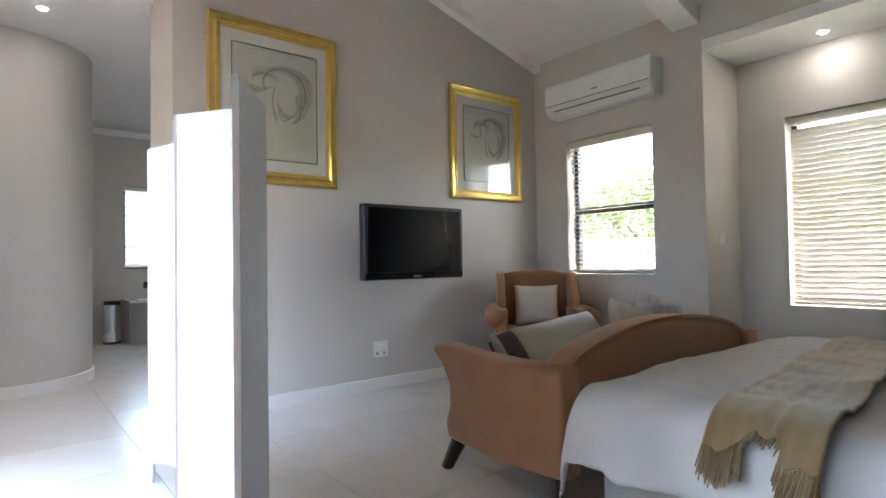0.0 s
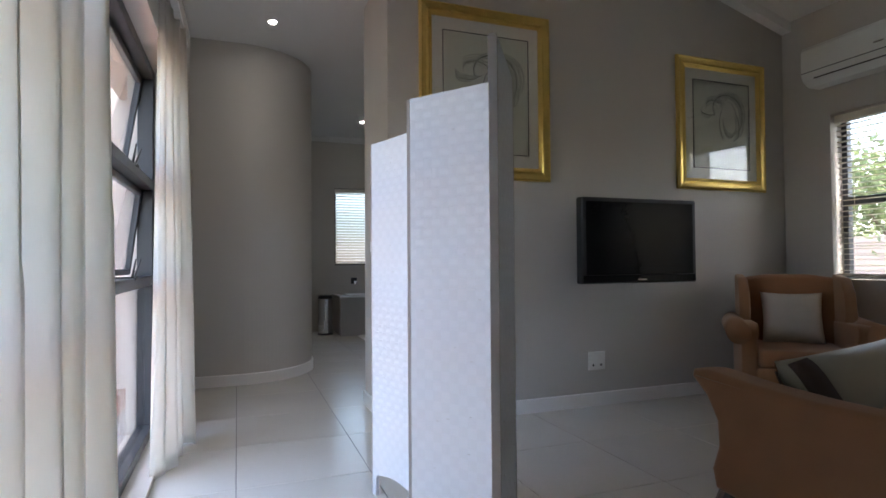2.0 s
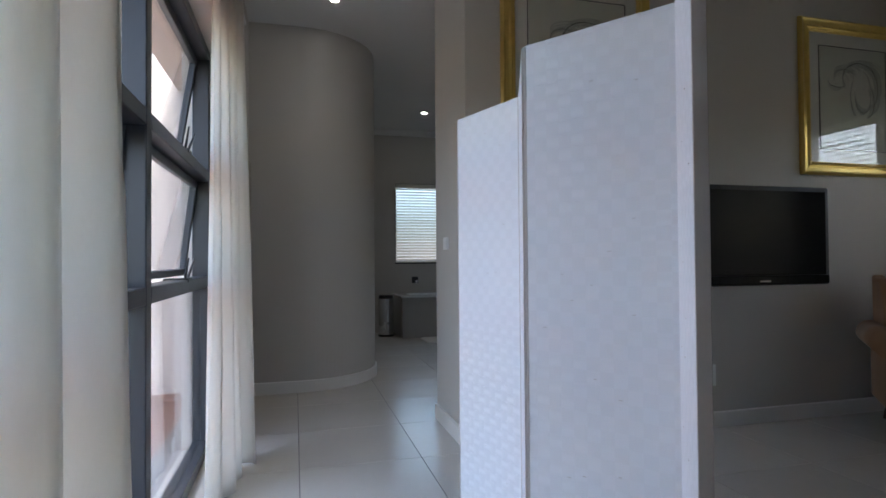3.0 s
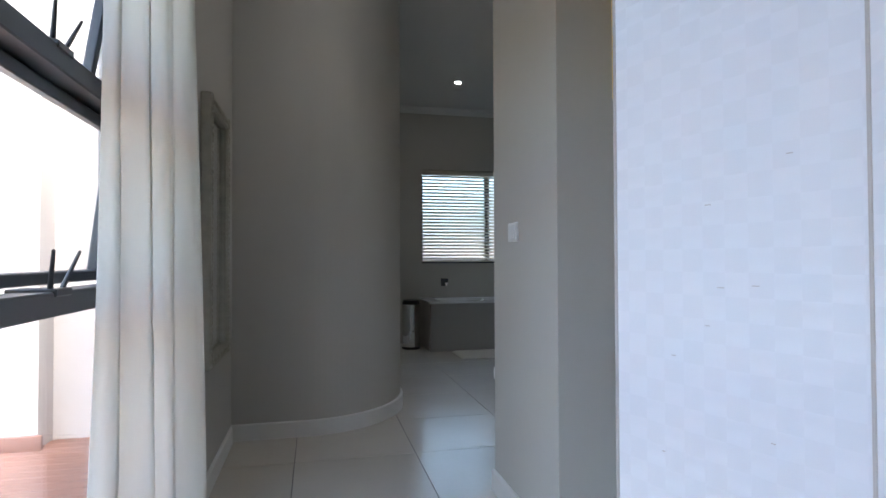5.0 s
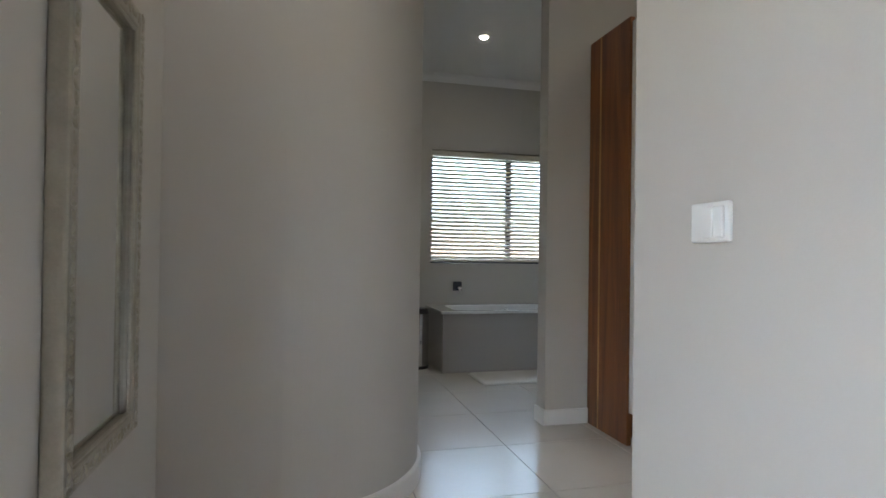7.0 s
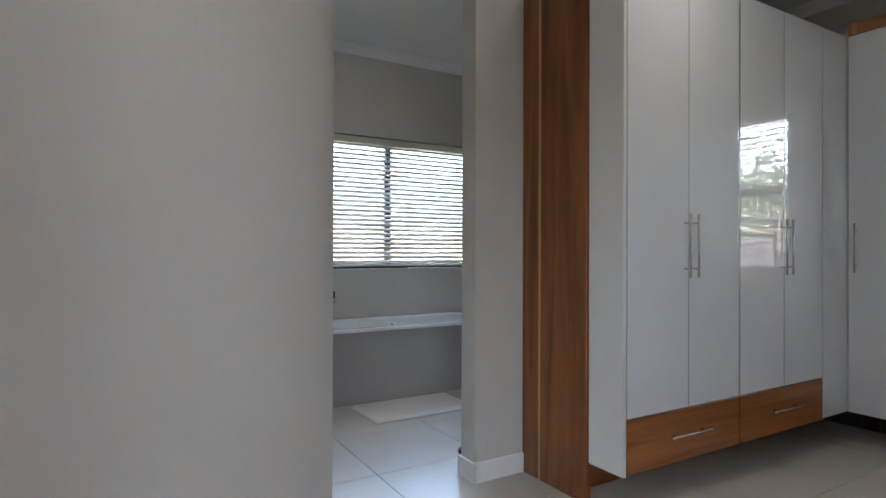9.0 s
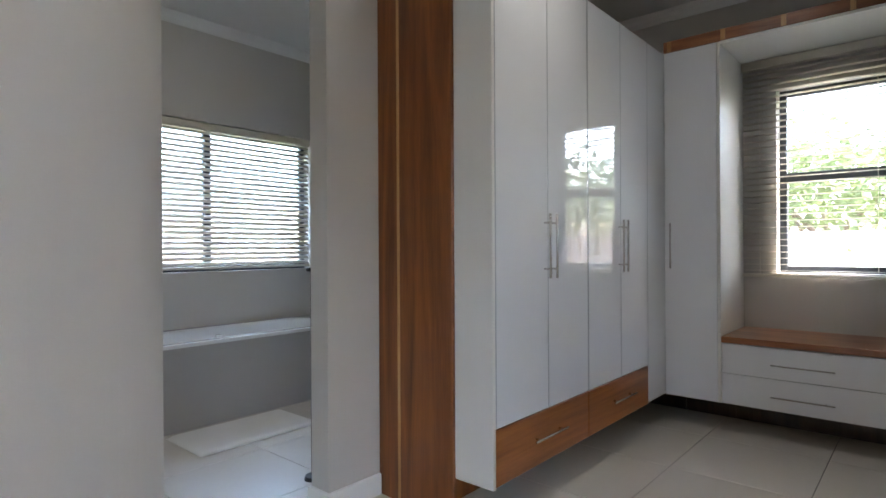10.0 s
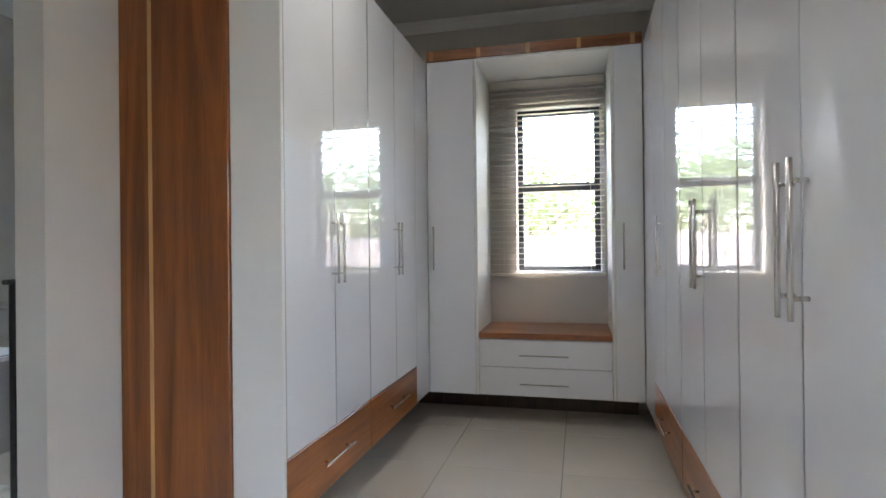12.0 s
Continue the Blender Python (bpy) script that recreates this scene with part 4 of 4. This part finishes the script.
def wardrobe(edges, front, back, handles, label, drawers=True):
    """Tall unit: body, gloss doors with bar handles, timber drawers below. front < back means it faces -y."""
    s = 1 if back > front else -1
    x0, x1 = edges[0], edges[-1]
    t = thing("wardrobe", ((x0 + x1) / 2, (front + back) / 2, 0), label, "wardrobe", "wardrobe units")
    ys = sorted((front + s * 0.022, back))
    part("body", box(x0, x1, ys[0], ys[1], Z0, ZT, 0.002, 1), M_WHITE, t)
    ps = sorted((front + s * 0.35, back))
    part("plinth", box(x0 + 0.0, x1 - 0.0, ps[0], ps[1], 0.0, Z0), M_WOOD, t, "dark timber plinth set back")
    fy = sorted((front, front + s * 0.0215))
    for i in range(len(edges) - 1):
        a, b = edges[i] + 0.0026, edges[i + 1] - 0.0026
        d = part("door", box(a, b, fy[0], fy[1], ZD + 0.003 if drawers else Z0, ZT, 0.0016, 1), M_GLOSSWHITE, t, "white high-gloss door")
        hx = handles[i]
        if hx is not None:
            bar_handle(d, (hx, front, 1.245), "z", 0.31, (0, -s * 0.032, 0))
    strips = sorted((front - s * 0.0008, front + s * 0.004))
    for i, x in enumerate(edges):
        w = 0.006 if i in (0, len(edges) - 1) else 0.003
        part("edge_strip", box(x - w if i else x, x + w if i < len(edges) - 1 else x, strips[0], strips[1], ZD + 0.006 if drawers else Z0, ZT - 0.002), M_EDGE, t, "satin aluminium edge strip")
    if drawers:
        for i in range(0, len(edges) - 1, 2):
            a, b = edges[i] + 0.0018, edges[min(i + 2, len(edges) - 1)] - 0.0018
            d = part("drawer", box(a, b, fy[0], fy[1], Z0 - 0.004, ZD - 0.003, 0.0016, 1), M_WOODX, t, "red-brown timber drawer front")
            bar_handle(d, ((a + b) / 2, front, 0.335), "x", 0.30, (0, -s * 0.03, 0))
    return t


end_unit = wardrobe((2.60, 3.04, 3.46), FL, 7.578, (3.008, 3.072), "white high-gloss wardrobe over red-brown timber drawers")
wardrobe((3.463, 3.89, 4.315), FL, 7.578, (3.858, 3.922), "white high-gloss wardrobe over red-brown timber drawers")
solo("filler_panel", box(4.318, FX + 0.02, FL + 0.001, FL + 0.02, Z0, ZT, 0.002, 1), M_GLOSSWHITE, "narrow white gloss panel closing the wardrobe corner", "panel")
wardrobe((1.585, 1.94, 2.385), FR, 4.83, (1.905, 1.975), "white high-gloss wardrobe beside the passage wall")
wardrobe((2.388, 2.83, 3.275), FR, 4.83, (2.795, 2.865), "white high-gloss wardrobe over red-brown timber drawers")
wardrobe((3.278, 3.72, 4.165), FR, 4.83, (3.755, None), "white high-gloss wardrobe over red-brown timber drawers")
solo("filler_panel", box(4.168, FX + 0.02, FR - 0.02, FR - 0.001, Z0, ZT, 0.002, 1), M_GLOSSWHITE, "narrow white gloss panel closing the wardrobe corner", "panel")

# timber end panel and white gable of the wardrobe run
t = thing("wardrobe_end_panel", (2.58, 7.3, 0), "red-brown timber end panel with a pale inlay strip", "panel")
part("board", box(2.565, 2.597, 7.092, 7.578, 0.0, 2.62, 0.002, 1), M_WOOD, t)
part("inlay", box(2.5625, 2.5665, 7.425, 7.441, 0.002, 2.618), M_SAP, t, "pale sapwood strip")
part("gable", box(2.578, 2.598, FL - 0.002, 7.09, Z0 - 0.01, ZT + 0.005, 0.002, 1), M_WHITE, end_unit, "plain white side panel")

# far side: tall cupboards, window niche, bench
def tall(y0, y1, hy, label):
    t = thing("tall_cupboard", (FX + 0.25, (y0 + y1) / 2, 0), label, "cupboard", "tall cupboards")
    part("body", box(FX + 0.022, DX - 0.001, y0, y1, Z0, ZT, 0.002, 1), M_WHITE, t)
    part("plinth", box(FX + 0.45, DX - 0.001, y0, y1, 0, Z0), M_DARKWOOD, t, "dark plinth set back")
    d = part("door", box(FX, FX + 0.0215, y0 + 0.002, y1 - 0.002, Z0, ZT, 0.0016, 1), M_GLOSSWHITE, t, "white high-gloss door")
    bar_handle(d, (FX, hy, 1.245), "z", 0.31, (-0.032, 0, 0))
    return t


tall(6.535, FL - 0.002, 6.83, "narrow white high-gloss cupboard beside the window niche")
tall(FR + 0.002, 5.585, 5.53, "narrow white high-gloss cupboard beside the window niche")
t = thing("corner_plinth", (FX + 0.2, FL + 0.3, 0), "dark timber plinth closing the cupboard corner", "plinth")
part("long_board", box(4.318, FX + 0.47, FL + 0.35, FL + 0.368, 0, Z0 - 0.002, 0.001, 1), M_DARKWOOD, t)
part("short_board", box(FX + 0.45, FX + 0.468, FL, FL + 0.349, 0, Z0 - 0.002, 0.001, 1), M_DARKWOOD, t)
t = thing("window_niche", (FX + 0.3, 6.06, Z0), "white panelled niche framing the dressing window", "niche")
for a, b in ((6.515, 6.534), (5.586, 5.605)):
    part("side_lining", box(FX - 0.004, DX - 0.001, a, b, Z0, 2.58, 0.002, 1), M_WHITE, t)
part("soffit", box(FX - 0.004, DX - 0.001, 5.606, 6.514, 2.57, 2.588, 0.002, 1), M_WHITE, t)
t = thing("chest_of_drawers", (FX + 0.25, 6.06, 0), "white two-drawer chest under the window seat", "drawers")
part("body", box(FX + 0.022, DX - 0.001, 5.607, 6.513, Z0, 0.608, 0.002, 1), M_WHITE, t)
part("plinth", box(FX + 0.45, DX - 0.001, 5.586, 6.534, 0, Z0), M_DARKWOOD, t, "dark plinth set back")
for z0, z1 in ((0.212, 0.408), (0.412, 0.604)):
    d = part("drawer", box(FX, FX + 0.0215, 5.608, 6.512, z0, z1, 0.0016, 1), M_GLOSSWHITE, t, "white gloss drawer front")
    bar_handle(d, (FX, 6.06, (z0 + z1) / 2 - 0.01), "y", 0.33, (-0.03, 0, 0), 0.0045)
part("seat_board", box(FX - 0.015, DX - 0.001, 5.607, 6.513, 0.61, 0.65, 0.004, 2), M_WOODY, t, "oiled red-brown timber seat board")
t = thing("pelmet", (FX, 6.1, 2.59), "red-brown timber pelmet with pale inlay strips", "pelmet")
part("board", box(FX - 0.004, FX + 0.016, FR, FL, 2.59, 2.665, 0.002, 1), M_WOODY, t)
for i in range(5):
    y = 5.46 + i * 0.345
    part("inlay", box(FX - 0.0065, FX - 0.0035, y - 0.014, y + 0.014, 2.592, 2.663), M_SAP, t, "pale sapwood strip")
solo("cupboard_top", box(FX + 0.018, DX - 0.001, FR - 0.5, FL + 0.6, 2.592, 2.61), M_WHITE, "white top boards of the cupboards", "panel")

# ---- bathroom ----
t = thing("bathtub", (2.85, 9.65, 0), "white built-in bathtub in a grey tiled surround", "bathtub")
part("surround", boxes(box(1.96, 5.0, 9.30, 9.36, 0, 0.575, 0.003, 1), 1.96, 2.02, 9.36, 10.018, 0, 0.575, 0.003, 1), M_BATHTILE, t, "grey tiled bath panel")
part("edge_trim", box(1.953, 1.962, 9.293, 9.302, 0, 0.575), M_STEEL, t, "steel corner trim")
bm = bmesh.new()
X0, X1, Y0, Y1, TOP = 1.94, 5.0, 9.28, 10.017, 0.60
rings = []
def ring(x0, x1, y0, y1, z, r, n=8):
    vs = []
    for cx, cy, a0 in ((x1 - r, y1 - r, 0), (x0 + r, y1 - r, 90), (x0 + r, y0 + r, 180), (x1 - r, y0 + r, 270)):
        for k in range(n + 1):
            a = radians(a0 + 90 * k / n)
            vs.append(bm.verts.new((cx + r * math.cos(a), cy + r * math.sin(a), z)))
    return vs
for q in ((X0, X1, Y0, Y1, TOP - 0.028, 0.012), (X0, X1, Y0, Y1, TOP - 0.004, 0.012), (X0 + 0.006, X1 - 0.006, Y0 + 0.006, Y1 - 0.006, TOP, 0.014), (2.10, 3.72, 9.345, 9.95, TOP, 0.16), (2.115, 3.705, 9.36, 9.935, TOP - 0.014, 0.16),
          (2.2, 3.62, 9.41, 9.885, 0.36, 0.15), (2.3, 3.5, 9.47, 9.83, 0.2, 0.13), (2.45, 3.4, 9.52, 9.78, 0.18, 0.1)):
    rings.append(ring(*q))
for a, b in zip(rings, rings[1:]):
    for i in range(len(a)):
        j = (i + 1) % len(a)
        bm.faces.new((a[i], a[j], b[j], b[i]))
bm.faces.new(rings[-1])
bmesh.ops.recalc_face_normals(bm, faces=bm.faces)
part("tub", bm, M_ACRYLIC, t, "white acrylic tub with a flat rim", smooth=False)
part("overflow", rod(bmesh.new(), (2.62, 9.345, 0.598), (2.62, 9.345, 0.622), 0.026, 0.022, 16), M_ACRYLIC, t, "white plug knob")
t = thing("bath_spout", (2.30, BY, 0.76), "chrome wall spout on a square plate", "tap")
part("plate", box(2.25, 2.35, BY - 0.008, BY, 0.75, 0.85, 0.003, 1), M_ALU, t)
part("spout", rod(box(2.278, 2.322, BY - 0.13, BY - 0.008, 0.775, 0.80, 0.005, 2), (2.30, BY - 0.115, 0.775), (2.30, BY - 0.115, 0.75), 0.014), M_CHROME, t)
t = thing("bath_mixer", (4.0, BY, 0.85), "chrome lever mixer on the bathroom wall", "tap")
part("body", rod(bmesh.new(), (4.0, BY, 0.85), (4.0, BY - 0.05, 0.85), 0.035), M_CHROME, t)
part("lever", box(3.88, 4.01, BY - 0.062, BY - 0.05, 0.84, 0.86, 0.004, 1), M_CHROME, t)

bm = bmesh.new()
g = {}
for i in range(37):
    for j in range(23):
        u, v = i / 36, j / 22
        e = min(u, 1 - u, v, 1 - v)
        g[i, j] = bm.verts.new((2.20 + 0.86 * u, 8.74 + 0.49 * v, 0.004 + 0.018 * min(1, e / 0.05) ** 0.5 + 0.002 * noise.noise((u * 30, v * 18, 1))))
for i in range(36):
    for j in range(22):
        bm.faces.new((g[i, j], g[i + 1, j], g[i + 1, j + 1], g[i, j + 1]))
ob = solo("bath_mat", bm, M_RUG, "thick white bath mat lying beside the tub", "bath mat", smooth=True)
ob.modifiers.new("thick", "SOLIDIFY").thickness = 0.004
t = thing("pedal_bin", (1.78, 9.62, 0), "chrome bin with a black lid beside the tub", "bin")
part("drum", rod(bmesh.new(), (1.78, 9.62, 0.02), (1.78, 9.62, 0.55), 0.11, sides=28), M_CHROME, t, smooth=False)
part("lid", rod(bmesh.new(), (1.78, 9.62, 0.55), (1.78, 9.62, 0.60), 0.113, 0.10, 28), M_BLACK, t)
part("foot_ring", rod(bmesh.new(), (1.78, 9.62, 0), (1.78, 9.62, 0.03), 0.115, sides=28), M_BLACK, t)
t = thing("towel_stand", (2.455, 7.98, 0), "slim black metal towel stand inside the bathroom", "stand")
part("pole", rod(bmesh.new(), (2.455, 7.98, 0.02), (2.455, 7.98, 1.12), 0.013), M_BLACK, t)
part("base", rod(bmesh.new(), (2.455, 7.98, 0), (2.455, 7.98, 0.02), 0.05, 0.045, 24), M_BLACK, t)
part("top_bar", box(2.42, 2.70, 7.968, 7.992, 1.115, 1.135, 0.004, 1), M_BLACK, t)

# ---- outdoors ----
structure("ground", box(-60, 60, -60, 60, -0.5, -0.22), M_GRASS, "green lawn round the house")
t = thing("deck", (-1.5, 4, -0.1), "red-brown timber deck outside the glazing", "deck", kind="structure")
me = mesh_of("board", box(-1.45, 1.45, -0.045, 0.045, -0.03, 0, 0.003, 1), M_DECK)
for i in range(84):
    b = new("board", me)
    b.parent = t
    b.matrix_basis = pose(-0.1, -3.9 + i * 0.098, 0.06)
bm = bmesh.new()
boxes(bm, -3.2, -1.25, 6.75, 6.95, -0.3, 3.6)
boxes(bm, -1.25, -1.02, 6.62, 6.95, -0.3, 3.6)
boxes(bm, -1.02, -0.14, 6.82, 6.95, -0.3, 3.6)
boxes(bm, -3.4, -3.2, 3.0, 6.95, -0.3, 1.1)
solo("patio_wall", bm, M_PLASTER, "white plastered patio wall with a pier", "wall", kind="structure")
solo("patio_pier_plinth", box(-1.28, -0.99, 6.59, 6.618, -0.04, 0.05, 0.003, 1), M_DECK, "red-brown timber skirting at the patio pier", "skirting")
solo("eaves", box(-0.5, -0.14, -2.2, 10.3, 2.62, 2.8), M_PLASTER, "white plastered roof overhang above the deck", "eaves", kind="structure")


def fence(x0, x1, y0, y1, label):
    d = Vector((x1 - x0, y1 - y0, 0))
    t = thing("garden_fence", ((x0 + x1) / 2, (y0 + y1) / 2, -0.22), label, "fence", "garden fences")
    L, a = d.length, math.atan2(d.y, d.x)
    me = mesh_of("fence_board", box(-L / 2, L / 2, -0.015, 0.015, 0, 0.135, 0.004, 1), M_FENCE)
    for i in range(11):
        o = new("fence_board", me)
        o.parent = t
        o.matrix_basis = pose(0, 0, 0.06 + i * 0.145, 0, 0, math.degrees(a))
    for k in range(int(L / 2) + 1):
        o = new("post", mesh_of("post", box(-0.04, 0.04, 0.016, 0.096, 0, 1.7, 0.004, 1), M_FENCE))
        o.parent = t
        o.matrix_basis = Matrix.Rotation(a, 4, "Z") @ Matrix.Translation((-L / 2 + k * 2, 0, 0))
    return t


fence(9.0, 9.0, -5, 10, "pale rose horizontal board garden fence")
fence(-3, 8.8, 13.6, 13.6, "pale rose horizontal board garden fence")


def tree(x, y, h, r, n, seed, label):
    """Tapered trunk, limbs, and a ragged crown of separate small leaves."""
    rg = np.random.default_rng(seed)
    t = thing("tree", (x, y, -0.22), label, "tree", "garden trees")
    bm = bmesh.new()
    rod(bm, (x, y, -0.22), (x + 0.1, y, h * 0.5), 0.13, 0.08, 10)
    tips = []
    for k in range(9):
        a, e = k * 2.4, 0.35 + 0.5 * rg.random()
        s = Vector((x + 0.1 * k / 9, y, h * (0.22 + 0.3 * k / 9)))
        q = s + Vector((math.cos(a) * r * e, math.sin(a) * r * e, h * 0.3 * rg.random() + 0.3))
        rod(bm, s, q, 0.05, 0.018, 7)
        tips.append(q)
    part("trunk", bm, M_BARK, t)
    clumps = np.array([list(q) for q in tips] + [[x + rg.normal() * r * 0.5, y + rg.normal() * r * 0.5, h * (0.45 + 0.45 * rg.random())] for _ in range(22)])
    c = clumps[rg.integers(0, len(clumps), n)] + rg.normal(size=(n, 3)) * np.array([r, r, r * 0.8]) * 0.22
    u = rg.normal(size=(n, 3)); u /= np.linalg.norm(u, axis=1)[:, None]
    w = np.cross(u, rg.normal(size=(n, 3))); w /= np.linalg.norm(w, axis=1)[:, None]
    ln = (0.05 + 0.05 * rg.random(n))[:, None]
    vs = np.stack([c - u * ln, c + w * ln * 0.45, c + u * ln, c - w * ln * 0.45], 1).reshape(-1, 3)
    me = bpy.data.meshes.new("crown")
    me.from_pydata(vs.tolist(), [], [(4 * i, 4 * i + 1, 4 * i + 2, 4 * i + 3) for i in range(n)])
    me.materials.append(M_LEAF)
    o = hang(new("crown", me), t)
    tagged(o, "dense small green leaves", kind="stuff")
    return t


tree(10.6, 6.6, 2.9, 1.6, 3200, 1, "leafy green garden tree behind the fence")
tree(11.0, 3.6, 3.0, 1.7, 3200, 2, "leafy green garden tree behind the fence")
tree(10.9, 9.2, 2.8, 1.6, 3200, 3, "leafy green garden tree behind the fence")
tree(11.3, 0.8, 2.8, 1.6, 3200, 4, "leafy green garden tree behind the fence")
tree(2.2, 15.2, 2.7, 1.6, 3200, 5, "leafy green garden tree beyond the bathroom")
tree(5.4, 15.6, 2.9, 1.6, 3200, 6, "leafy green garden tree beyond the bathroom")

# ---- floor tiles ----
PITCH = 0.67
me = mesh_of("tile", box(-PITCH / 2 + 0.002, PITCH / 2 - 0.002, -PITCH / 2 + 0.002, PITCH / 2 - 0.002, -0.012, 0, 0.0012, 1), M_TILE)
for i in range(-1, 8):
    for j in range(-12, 7):
        o = new("tile", me)
        o.parent = slab
        o.location = (0.51 + PITCH * (i + 0.5), 5.92 + PITCH * (j + 0.5), 0)
